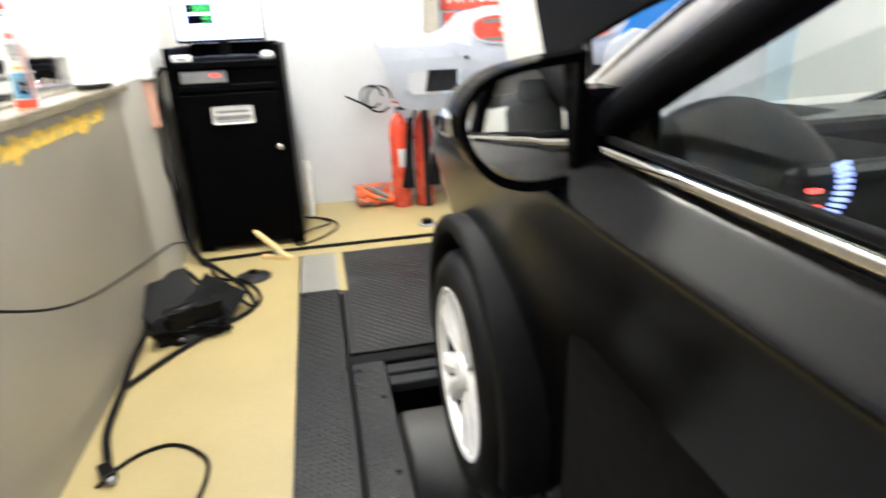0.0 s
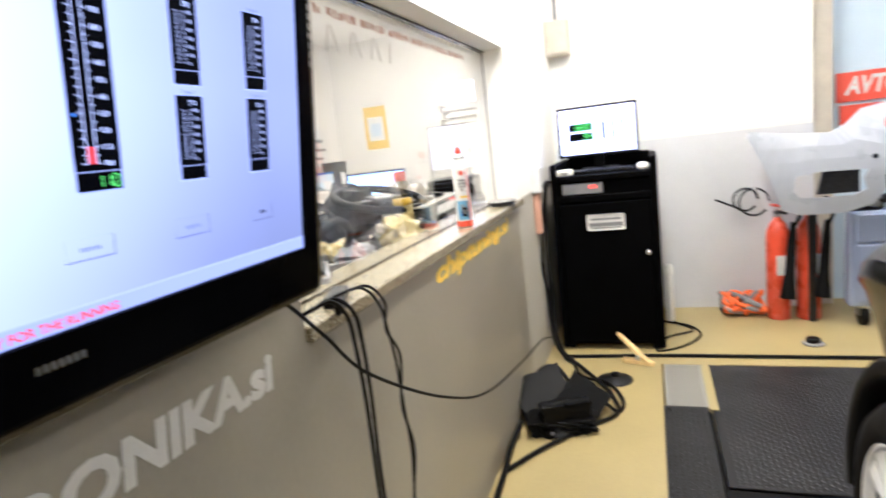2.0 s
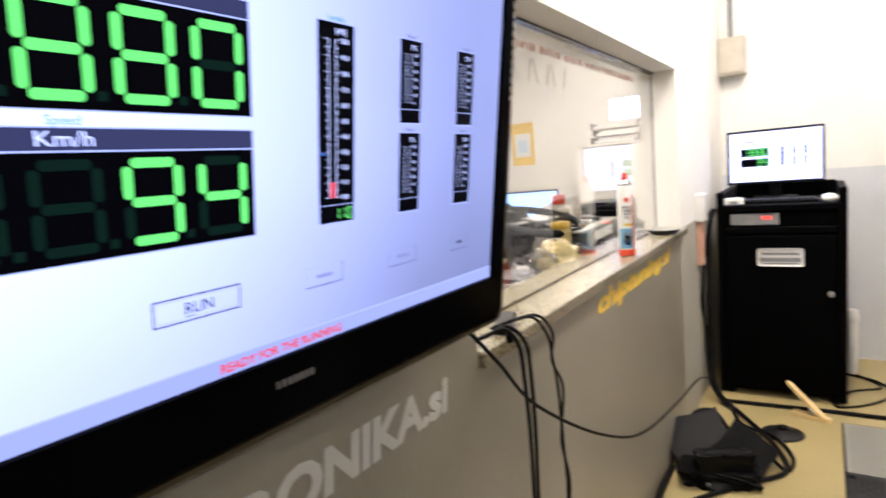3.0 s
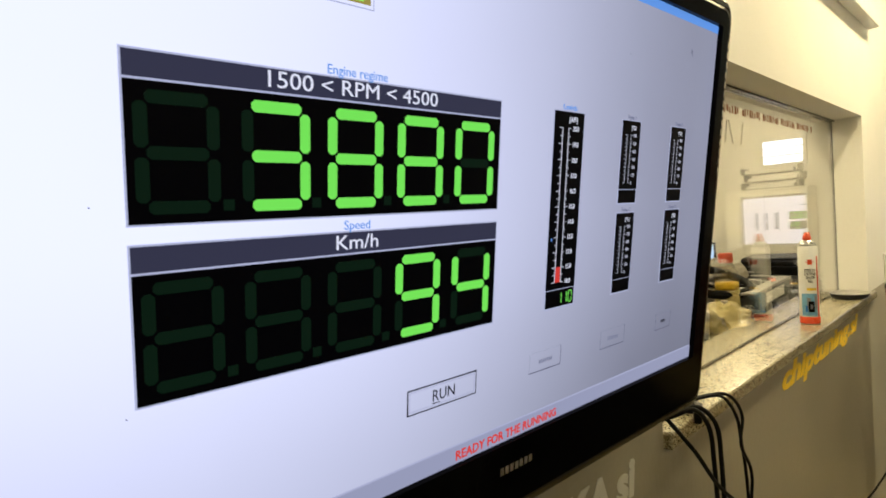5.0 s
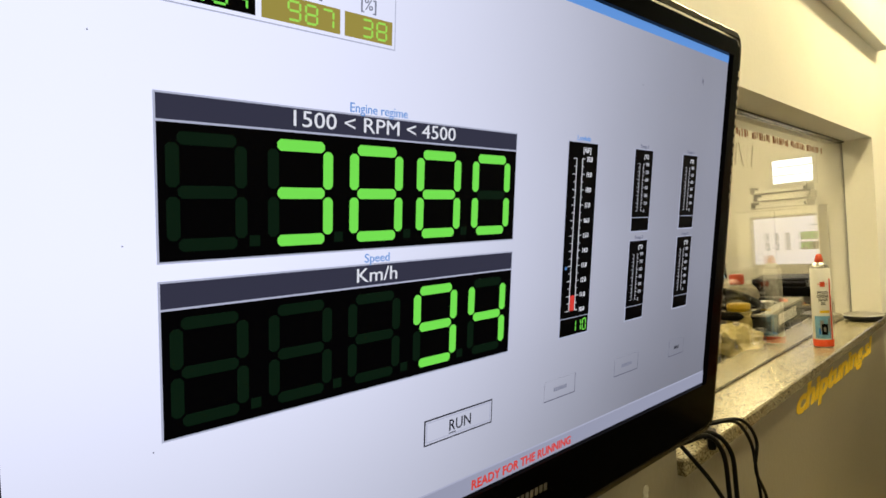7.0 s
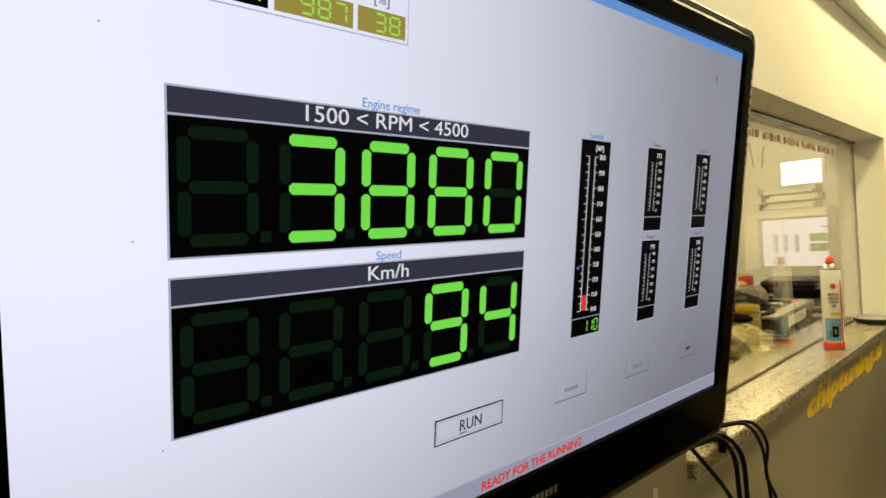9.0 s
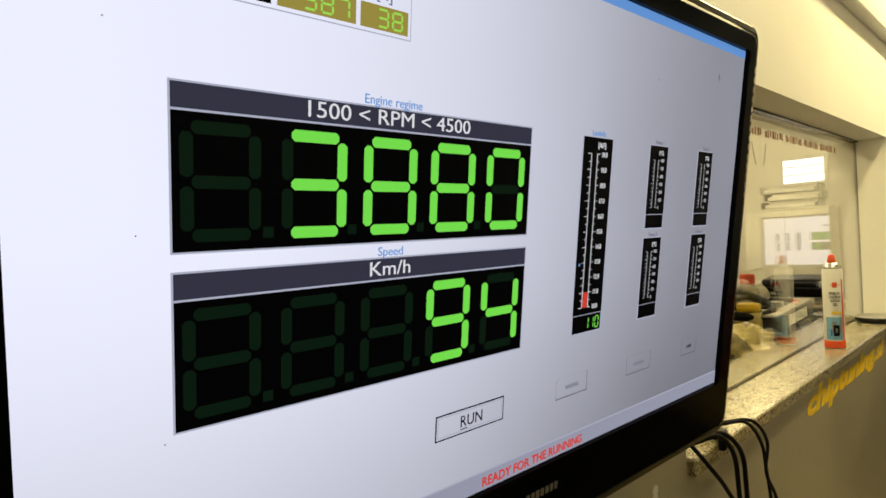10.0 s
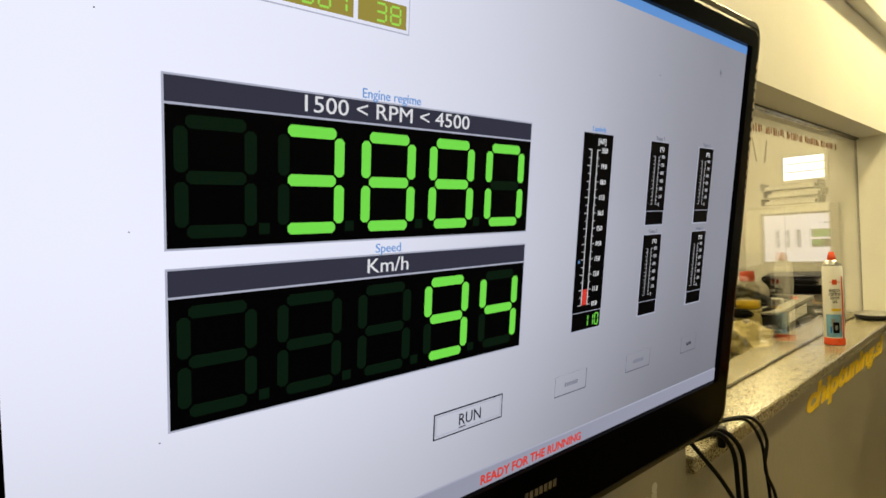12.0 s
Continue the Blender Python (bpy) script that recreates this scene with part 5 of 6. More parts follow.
def wheel(wy, side):
    m = pose(SIDE - 0.022, wy, WHEEL_Z, 0, 90, 0) if side > 0 else pose(2 * CX - SIDE + 0.022, wy, WHEEL_Z, 0, -90, 0)
    tyre = part("wheel", lathe([(0.222, 0.012), (0.232, 0.002), (0.26, -0.006), (0.295, 0.004), (0.318, 0.03), (0.322, 0.06), (0.322, 0.17), (0.315, 0.20), (0.28, 0.215), (0.222, 0.20)], 48, False), "rubber", car, "black tyre on a silver alloy rim", smooth=True, m=m)
    part("rim", lathe([(0.226, 0.003), (0.222, 0.0), (0.214, 0.008), (0.208, 0.022), (0.206, 0.024), (0.21, 0.03)], 48, False), "rim", tyre, "silver alloy rim", smooth=True)
    part("barrel", lathe([(0.209, 0.024), (0.200, 0.06), (0.196, 0.12), (0.19, 0.12), (0.19, 0.10)], 48, False), "dark_steel", tyre, smooth=True)
    part("brake_disc", lathe([(0.05, 0.075), (0.15, 0.075), (0.15, 0.095), (0.05, 0.095)], 32), "dark_steel", tyre)
    for k in range(10):
        a0 = 36 * k + (7 if k % 2 else -7)
        sp = bmesh.new()
        pts = [(0.045, 0.017, 0.026), (0.12, 0.019, 0.016), (0.209, 0.030, 0.012)]
        top, bot = [], []
        for rr, w, h in pts:
            top.append((sp.verts.new((rr, -w, h)), sp.verts.new((rr, 0, h - 0.007)), sp.verts.new((rr, w, h))))
            bot.append((sp.verts.new((rr, -w * 1.1, h + 0.03)), sp.verts.new((rr, w * 1.1, h + 0.03))))
        for i in range(2):
            for q in ((top[i][0], top[i][1], top[i + 1][1], top[i + 1][0]), (top[i][1], top[i][2], top[i + 1][2], top[i + 1][1]), (top[i][0], top[i + 1][0], bot[i + 1][0], bot[i][0]), (top[i][2], top[i + 1][2], bot[i + 1][1], bot[i][1])):
                sp.faces.new(q)
        part("spoke", sp, "rim", tyre, m=pose(0, 0, 0, 0, 0, a0))
    part("hub_cap", lathe([(0.052, 0.03), (0.05, 0.012), (0.03, 0.006), (0.008, 0.005)], 24), "rim", tyre, smooth=True)


for side in (1, -1):
    for wy in (WHEEL_Y, WHEEL_Y - 2.62):
        arch_lip(wy, side)
        wheel(wy, side)


# greenhouse
def bar(points, w, h, mat, name, label="", n=6):
    """A rounded bar with an oval section along the points."""
    bm = bmesh.new()
    path = smooth_path(points, n)
    rings = []
    for i, q in enumerate(path):
        d = (path[min(i + 1, len(path) - 1)] - path[max(i - 1, 0)]).normalized()
        s = d.cross(Vector((0, 0, 1))).normalized()
        u = s.cross(d)
        rings.append([bm.verts.new(q + s * w * math.copysign(abs(math.cos(a)) ** 0.6, math.cos(a)) + u * h * math.copysign(abs(math.sin(a)) ** 0.6, math.sin(a))) for a in (2 * math.pi * (k + 0.5) / 12 for k in range(12))])
    for a, b in zip(rings, rings[1:]):
        for k in range(12):
            bm.faces.new((a[k], a[(k + 1) % 12], b[(k + 1) % 12], b[k]))
    bm.faces.new(rings[0][::-1]), bm.faces.new(rings[-1])
    return part(name, bm, mat, car, label, smooth=True)


for side in (1, -1):
    X = lambda x: x if side > 0 else 2 * CX - x
    bar([(X(1.205), 0.80, 0.985), (X(1.235), 0.50, 1.145), (X(1.275), 0.20, 1.29), (X(1.325), -0.12, 1.40), (X(1.355), -0.45, 1.455), (X(1.37), -1.1, 1.46), (X(1.36), -1.8, 1.40), (X(1.32), -2.3, 1.2)], 0.038, 0.026, "silver", "roof_pillar", "bare silver pillar and roof rail")
    bar([(X(1.178), 0.74, 1.024), (X(1.199), 0.50, 1.157), (X(1.239), 0.20, 1.302), (X(1.289), -0.12, 1.412), (X(1.319), -0.45, 1.467)], 0.0035, 0.0035, "rubber", "pillar_seam", "thin dark seam along the pillar")
    bar([(X(1.150), 0.60, 1.004), (X(1.176), 0.38, 1.128), (X(1.226), 0.11, 1.272), (X(1.285), -0.19, 1.380), (X(1.32), -0.55, 1.425), (X(1.33), -1.1, 1.425), (X(1.30), -1.8, 1.35)], 0.028, 0.020, "bonnet", "window_frame", "dull black door window frame")
    bar([(X(1.13), 0.62, 1.004), (X(1.118), 0.30, 1.006), (X(1.112), -0.2, 1.008), (X(1.112), -1.0, 1.012), (X(1.13), -1.9, 1.03)], 0.004, 0.006, "chrome", "belt_moulding", "polished chrome strip under the window")
    bar([(X(1.128), 0.50, 1.018), (X(1.118), 0.1, 1.022), (X(1.116), -1.0, 1.026), (X(1.14), -1.9, 1.04)], 0.005, 0.005, "rubber", "window_seal")
    part("side_window", loft([[(X(1.135 + 0.19 * t + 0.02 * t * t), y0 + (y1 - y0) * t, z0 + (z1 - z0) * t) for t in (0, 0.25, 0.5, 0.75, 1.0)] for y0, z0, y1, z1 in ((0.50, 1.02, -0.22, 1.36), (0.30, 1.02, -0.34, 1.38), (-0.1, 1.02, -0.5, 1.40), (-0.6, 1.02, -0.8, 1.41), (-1.8, 1.03, -1.7, 1.36))]), "car_glass", car, "clear side window", smooth=True)
    bar([(X(1.14), -0.62, 1.01), (X(1.20), -0.68, 1.2), (X(1.31), -0.75, 1.40)], 0.03, 0.04, "gloss_black", "centre_pillar")
roof = loft([[(1.36 + (2 * CX - 2.72) * k / 8, y, z + 0.05 * math.sin(math.pi * k / 8)) for k in range(9)] for y, z in ((-0.30, 1.435), (-0.6, 1.465), (-1.2, 1.468), (-1.8, 1.41), (-2.2, 1.27))])
part("roof", roof, "car", car, smooth=True)
part("headliner", loft([[(1.37 + (2 * CX - 2.74) * k / 8, y, z - 0.03 + 0.05 * math.sin(math.pi * k / 8)) for k in range(9)] for y, z in ((-0.32, 1.43), (-0.6, 1.455), (-1.2, 1.458), (-1.8, 1.40))]), "beige", car, smooth=True)
part("windscreen", loft([[(1.225 + 0.14 * t + (2 * CX - 2.45 - 0.28 * t) * k / 8, 0.80 - 1.1 * t + 0.12 * math.sin(math.pi * k / 8) * (1 - 0.6 * t), 0.985 + 0.455 * t ** 0.85 + 0.04 * t * math.sin(math.pi * k / 8)) for k in range(9)] for t in (0, 0.25, 0.5, 0.75, 1.0)]), "car_glass", car, "clear windscreen", smooth=True)
# inside
dash = loft([[(x, y + 0.06 * math.sin(math.pi * (x - 1.2) / 1.6), z + h * math.exp(-((x - 1.55) / 0.2) ** 2)) for x in (1.19, 1.26, 1.34, 1.42, 1.5, 1.58, 1.66, 1.74, 1.82, 1.95, 2.1, 2.3, 2.5, 2.8)] for y, z, h in ((0.90, 0.945, 0.0), (0.80, 0.965, 0.03), (0.70, 0.965, 0.035), (0.62, 0.935, 0.03), (0.56, 0.875, 0.015), (0.53, 0.80, 0.0), (0.53, 0.45, 0.0))])
part("dashboard", dash, "seat", car, "black dashboard", smooth=True)
hood = bmesh.new()
bmesh.ops.create_uvsphere(hood, u_segments=32, v_segments=20, radius=1.0)
for v in hood.verts:
    q = v.co.copy()
    v.co = Vector((1.375 + 0.135 * q.x, 0.60 + (0.20 if q.y > 0 else 0.17) * q.y, 0.86 + 0.182 * math.copysign(abs(q.z) ** 0.9, q.z)))
part("instrument_hood", hood, "bonnet", car, "rounded black hood over the instruments", smooth=True)
for vy, vz, vr in ((0.66, 0.955, 0.030), (0.56, 0.90, 0.036)):
    part("air_vent", lathe([(vr, 0.0), (vr * 1.1, 0.006), (vr * 0.86, 0.012), (vr * 0.8, 0.002), (vr * 0.3, 0.002)], 20), "gloss_black", car, m=pose(1.262 if vz < 0.93 else 1.272, vy, vz, 0, -70, 0))
part("steering_wheel", tube([(1.66 + 0.185 * math.cos(a * math.pi / 8), 0.33 - 0.07 * math.sin(a * math.pi / 8), 0.76 + 0.17 * math.sin(a * math.pi / 8)) for a in range(17)], 0.016, 8, 3), "rubber", car, "black steering wheel", smooth=True)
part("wheel_hub", box(1.58, 1.74, 0.31, 0.37, 0.70, 0.80, 0.02, 3), "rubber", car)
cl = part("instrument_panel", box(1.33, 1.56, 0.425, 0.46, 0.85, 0.98, 0.02, 3), "black", car)
part("red_display", box(1.346, 1.362, 0.420, 0.426, 0.951, 0.956), "led_red", cl)
part("red_display", box(1.346, 1.366, 0.420, 0.426, 0.922, 0.935), "led_red", cl)
for k in range(10):
    a = radians(-46 + 9.2 * k)
    part("dial_tick", box(-0.009, 0.009, -0.003, 0.003, -0.0019, 0.0019), "ui_line", cl, m=pose(1.343 + 0.050 * math.cos(a), 0.421, 0.955 + 0.048 * math.sin(a), 0, -math.degrees(a) * 0.4, 0))
for sx in (1.63, 2.37):
    part("seat_cushion", box(sx - 0.25, sx + 0.25, -0.75, -0.15, 0.45, 0.62, 0.05, 3), "seat", car)
    part("seat_back", box(-0.24, 0.24, -0.09, 0.09, 0.0, 0.62, 0.06, 3), "seat", car, m=pose(sx, -0.78, 0.60, 14, 0, 0))
    part("headrest", box(sx - 0.13, sx + 0.13, -0.05, 0.05, 0.0, 0.18, 0.04, 3), "seat", car, m=pose(0, -0.98, 1.20, 10, 0, 0))
part("cabin_floor", box(1.22, 2.78, -2.2, 0.7, 0.26, 0.30), "seat", car)
for side in (1, -1):
    xx = 1.155 if side > 0 else 2 * CX - 1.155
    part("door_card", box(min(xx, xx + 0.05 * side), max(xx, xx + 0.05 * side), -2.1, 0.66, 0.28, 0.975, 0.015, 2), "seat", car)


# door mirrors: rounded towards the outside, flat towards the car
def door_mirror(side):
    out = [(q.x, q.y) for q in smooth_path([(0.0, -0.080, 0), (-0.055, -0.086, 0), (-0.100, -0.074, 0), (-0.133, -0.040, 0), (-0.146, 0.0, 0), (-0.136, 0.034, 0), (-0.105, 0.058, 0), (-0.055, 0.071, 0), (0.0, 0.078, 0)], 3)]
    root = part("door_mirror", bmesh.new(), "gloss_black", car, "gloss black door mirror")
    scale = lambda s: [(x * s - 0.07 * (1 - s), z * s) for x, z in out]
    bm = bmesh.new()
    rings = []
    for y, s in ((-0.008, 0.985), (-0.012, 1.0), (0.0, 1.02), (0.04, 1.03), (0.085, 0.95), (0.115, 0.78), (0.125, 0.5)):
        rings.append([bm.verts.new((x, y, z)) for x, z in scale(s)])
    for a, b in zip(rings, rings[1:]):
        for k in range(len(out)):
            bm.faces.new((a[k], a[(k + 1) % len(out)], b[(k + 1) % len(out)], b[k]))
    bm.faces.new(rings[-1])
    inner = [bm.verts.new((x, -0.008, z)) for x, z in scale(0.87)]
    deep = [bm.verts.new((x, 0.024, z)) for x, z in scale(0.87)]
    for k in range(len(out)):
        j = (k + 1) % len(out)
        bm.faces.new((rings[0][k], rings[0][j], inner[j], inner[k]))
        bm.faces.new((inner[k], inner[j], deep[j], deep[k]))
    bm.faces.new(deep)
    place = pose(1.115, 0.555, 1.037) @ Matrix.Diagonal((1.10, 1, 1.02, 1)) if side > 0 else pose(2 * CX - 1.115, 0.555, 1.037) @ Matrix.Diagonal((-1.10, 1, 1.02, 1))
    part("shell", bm, "gloss_black", root, smooth=False, m=place)
    g = bmesh.new()
    bulge = lambda x, z: (x, 0.004 + 0.100 * z - 0.020 * (x + 0.07) + ((x + 0.07) ** 2 + z * z) / 2.2, z)
    prev = None
    for k in range(9):
        ring = [g.verts.new(bulge(*q)) for q in scale(0.875 - 0.109 * k)] if k < 8 else [g.verts.new(bulge(-0.07, 0.0))]
        if prev:
            for a in range(len(prev)):
                b = (a + 1) % len(prev)
                g.faces.new((prev[a], prev[b], ring[b], ring[a]) if k < 8 else (prev[a], prev[b], ring[0]))
        prev = ring
    part("mirror_glass", g, "mirror", root, "convex mirror glass", smooth=True, m=place)
    part("indicator", box(-0.152, -0.134, 0.03, 0.075, -0.02, 0.012, 0.006, 2), "chrome", root, "clear side indicator", m=place)
    part("foot", box(-0.005, 0.062, -0.012, 0.078, -0.072, 0.034, 0.014, 3), "gloss_black", root, m=place)
    part("mirror_base", plate([(0.03, -0.035), (0.085, -0.035), (0.055, 0.075), (0.03, 0.075)], -0.055, 0.012, 0.006), "gloss_black", root, m=place)


door_mirror(1)
door_mirror(-1)


# open bonnet, hinged at the windscreen
def bonnet():
    ang = radians(58)
    ca, sa = math.cos(ang), math.sin(ang)
    hinge = Vector((0, 0.86, 1.09))
    rows_out, rows_in = [], []
    for i in range(9):
        s = i / 8
        ro, ri = [], []
        for k in range(17):
            u = -1 + 2 * k / 16
            half = 0.80 - 0.10 * s ** 2
            x = CX + u * half
            crown = 0.05 * (1 - u * u) - 0.03 * max(0, abs(u) - 0.85) / 0.15
            ln = 1.02 * s + 0.21 * (1 - u * u) * (1 - s)
            ro.append((x, hinge.y + ln * ca - crown * sa, hinge.z + ln * sa + crown * ca))
            c2 = crown - 0.03
            ri.append((x, hinge.y + ln * ca - c2 * sa, hinge.z + ln * sa + c2 * ca))
        rows_out.append(ro), rows_in.append(ri)
    lid = part("bonnet", loft(rows_out), "bonnet", car, "open matte black bonnet", smooth=True)
    part("bonnet_lining", loft(rows_in), "seat", lid, smooth=True)
    for e, sgn in ((0, 1), (16, -1)):
        fl = loft([[rows_out[i][e], tuple(Vector(rows_out[i][e]) + Vector((-sgn * 0.004, 0.10 * sa, -0.10 * ca))), tuple(Vector(rows_out[i][e]) + Vector((sgn * 0.02, 0.25 * sa, -0.25 * ca)))] for i in range(9)])
        part("bonnet_flange", fl, "flange", lid, "pale unpainted bonnet edge", smooth=True)
    part("bonnet_strut", tube([(CX - 0.62, 1.02, 0.88), (CX - 0.62, 1.20, 1.38)], 0.008), "dark_steel", car)


bonnet()


# ---- office behind the window ----
def office_desk(x0, x1, y0, y1, z):
    root = thing("office_desk", pose(0, 0, 0), "long pale laminate desk under the office window", "desk", "office desks")
    part("desktop", box(x0, x1, y0, y1, z - 0.03, z, 0.003), "desk", root)
    for xx in (x0 + 0.03, x1 - 0.08):
        for yy in (y0 + 0.03, y1 - 0.08):
            part("leg", box(xx, xx + 0.05, yy, yy + 0.05, 0, z - 0.03, 0.003), "grey_plastic", root)
    return root


office_desk(-0.98, -0.17, 0.3, 3.55, 0.92)
office_desk(-3.8, -3.05, 0.5, 7.5, 0.78)


def office_monitor(x, y, z, w, h, turn, label, mat="ui_pale"):
    root = thing("office_monitor", pose(x, y, z, 0, 0, turn), label, "monitor", "office monitors")
    part("bezel", box(-w / 2, w / 2, -0.02, 0.02, 0.08, 0.08 + h, 0.006, 2), "black", root)
    part("screen", box(-w / 2 + 0.015, w / 2 - 0.015, -0.022, -0.019, 0.10, 0.065 + h), mat, root)
    part("neck", box(-0.03, 0.03, 0.0, 0.03, 0.01, 0.12, 0.004), "black", root)
    part("base", box(-0.11, 0.11, -0.07, 0.09, 0, 0.012, 0.004), "black", root)


office_monitor(-3.2, 4.4, 0.78, 0.46, 0.30, 70, "black office monitor on the far desk", "ui_pale")
office_desk(-2.6, -1.0, 3.6, 4.3, 0.92)
random.seed(11)
kinds = ("parts_bag", "tool_box", "cable_coil", "bottle", "tray", "paper_stack")
labels = {"parts_bag": "crumpled plastic bag of small parts on the desk", "tool_box": "small dark tool box on the desk", "cable_coil": "coil of black cable on the desk",
          "bottle": "plastic bottle with a coloured cap on the desk", "tray": "grey plastic tray on the desk", "paper_stack": "untidy stack of white papers on the desk"}


def crumple(r, h, mat_seed):
    bm = bmesh.new()
    bmesh.ops.create_icosphere(bm, subdivisions=3, radius=1.0)
    for v in bm.verts:
        n = noise.noise(v.co * 2.3 + Vector((mat_seed * 3.1, 0, 0)))
        f = noise.noise(v.co * 6.1 + Vector((0, mat_seed * 1.7, 0)))
        v.co *= 1 + 0.35 * n + 0.16 * f
        v.co.x *= r
        v.co.y *= r * 1.2
        v.co.z = max(0, v.co.z * h * 0.6 + h * 0.45)
    return bm


def clutter(kind, x, y, z, k):
    grow = random.uniform(0.8, 1.35) * (0.8 if kind == 'bottle' else 1.0)
    o = thing(kind, pose(x, y, z, 0, 0, random.uniform(-60, 60)) @ Matrix.Diagonal((grow, grow, grow, 1)), labels[kind], kind.replace("_", " "), "clutter on the office desks")
    if kind == "parts_bag":
        part("bag", crumple(0.07, 0.09, k), ("amber_bag", "black", "grey_plastic", "amber_bag", "clear", "dark_steel")[k % 6], o)
        part("tie", box(-0.012, 0.012, -0.012, 0.012, 0.07, 0.095, 0.004), "beige", o)
    elif kind == "tool_box":
        part("case", box(-0.11, 0.11, -0.07, 0.07, 0, 0.10, 0.008, 2), ("black", "grey_plastic", "dark_steel")[k % 3], o)
        part("lid", box(-0.112, 0.112, -0.072, 0.072, 0.10, 0.125, 0.008, 2), "black", o)
        part("grip", tube([(-0.05, 0, 0.125), (-0.04, 0, 0.15), (0.04, 0, 0.15), (0.05, 0, 0.125)], 0.006), "black", o, smooth=True)
    elif kind == "cable_coil":
        for j in range(4):
            r = 0.06 + 0.012 * j
            part("turn", tube([(r * math.cos(a * 0.8), r * math.sin(a * 0.8), 0.01 + 0.009 * j + 0.006 * math.sin(a * 2)) for a in range(9)], 0.0055, 6, 5), "rubber", o, smooth=True)
    elif kind == "bottle":
        part("body", lathe([(0.03, 0), (0.033, 0.005), (0.033, 0.15), (0.025, 0.18), (0.013, 0.195), (0.013, 0.2)], 20), ("white_plastic", "clear", "grey_plastic", "beige")[k % 4], o, smooth=True)
        part("cap", lathe([(0.015, 0.198), (0.016, 0.2), (0.016, 0.222), (0.013, 0.225)], 16), ("white_plastic", "blue", "black")[k % 3], o, smooth=True)
        part("label", lathe([(0.0336, 0.04), (0.0338, 0.042), (0.0338, 0.11), (0.0336, 0.112)], 20), ("paper", "grey_plastic", "blue_white")[k % 3], o, smooth=True)
    elif kind == "tray":
        part("floor", box(-0.13, 0.13, -0.09, 0.09, 0, 0.006, 0.002), "grey_plastic", o)
        for a in (-1, 1):
            part("wall", box(-0.13, 0.13, a * 0.09 - 0.004, a * 0.09 + 0.004, 0, 0.05, 0.002), "grey_plastic", o)
            part("wall", box(a * 0.13 - 0.004, a * 0.13 + 0.004, -0.086, 0.086, 0, 0.05, 0.002), "grey_plastic", o)
        for j in range(5):
            part("small_part", box(-0.1 + 0.04 * j, -0.07 + 0.04 * j, -0.03 + 0.02 * (j % 3), 0.01 + 0.02 * (j % 3), 0.006, 0.03 + 0.01 * (j % 2), 0.004), ("steel", "orange", "black", "yellow", "white_plastic")[j], o)
    else:
        for j in range(5):
            part("sheet", box(-0.105, 0.105, -0.148, 0.148, 0.004 * j, 0.004 * j + 0.0035), "paper", o, m=pose(0.01 * math.sin(j * 2.2), 0.01 * math.cos(j * 3.1), 0, 0, 0, 9 * math.sin(j * 1.9)))


k = 0
for i in range(30):
    y = 0.66 + i * 0.078 + random.uniform(-0.02, 0.02)
    for lane in range(3):
        if random.random() < 0.88 and not (lane < 2 and 1.5 < y < 2.75) and not (lane == 1 and 2.9 < y):
            x = -0.345 - 0.23 * lane + random.uniform(-0.03, 0.03)
            clutter(kinds[(k * 5 + lane * 2 + i) % 6] if not (lane == 0 and (k + i) % 2) else ("parts_bag", "tool_box", "bottle")[k % 3], x, y, 0.92, k)
            k += 1
for i in range(14):
    clutter(kinds[(i * 3 + 1) % 6], -3.45 + random.uniform(-0.2, 0.2), 0.8 + i * 0.48, 0.78, k + i)
# things standing higher in the office
tower = thing("computer_tower", pose(-2.55, 4.45, 0.0, 0, 0, 10), "dark computer tower standing on a shelf in the office", "computer")
part("case", box(-0.10, 0.10, -0.22, 0.22, 0.98, 1.42, 0.01, 2), "grey_plastic", tower)
part("shelf_leg", box(-0.3, 0.3, -0.25, 0.25, 0.0, 0.98, 0.01), "desk", tower)
crate = thing("oil_canister", pose(-2.2, 4.1, 0.92, 0, 0, 20), "red and yellow oil canister on the desk", "canister")
part("upper", box(-0.09, 0.09, -0.06, 0.06, 0.16, 0.33, 0.015, 2), "red", crate)
part("lower", box(-0.091, 0.091, -0.061, 0.061, 0.0, 0.16, 0.015, 2), "yellow", crate)
part("cap", lathe([(0.025, 0.33), (0.025, 0.36), (0.02, 0.362)], 16), "black", crate, smooth=True)


def wall_sheet(name, x, y, z, w, h, mat, label, stripes=(), turn=90):
    o = thing(name, pose(x, y, z, 0, 0, turn), label, "poster", "posters in the office")
    part("sheet", box(-w / 2, w / 2, -0.004, 0, 0, h), mat, o)
    for k, (z0, z1, a, b, m2) in enumerate(stripes):
        part("print", box(-w / 2 + a * w, -w / 2 + b * w, -0.006 - 0.002 * k, -0.004, z0 * h, z1 * h), m2, o)


wall_sheet("poster", -3.20, 7.85, 1.34, 0.36, 0.62, "yellow", "yellow poster with a pale picture on the office wall", ((0.2, 0.75, 0.15, 0.85, "paper"), (0.3, 0.6, 0.3, 0.7, "blue_white")), 0)
wall_sheet("poster", -3.85, 7.2, 1.1, 0.5, 0.6, "paper", "white notice on the office wall", ((0.7, 0.78, 0.1, 0.8, "grey_plastic"), (0.5, 0.56, 0.1, 0.9, "grey_plastic"), (0.3, 0.36, 0.1, 0.7, "grey_plastic")))
wall_sheet("poster", -3.85, 3.6, 1.3, 0.6, 0.8, "paper", "white printed sheet on the office wall", ((0.2, 0.8, 0.2, 0.8, "blue_white"),))
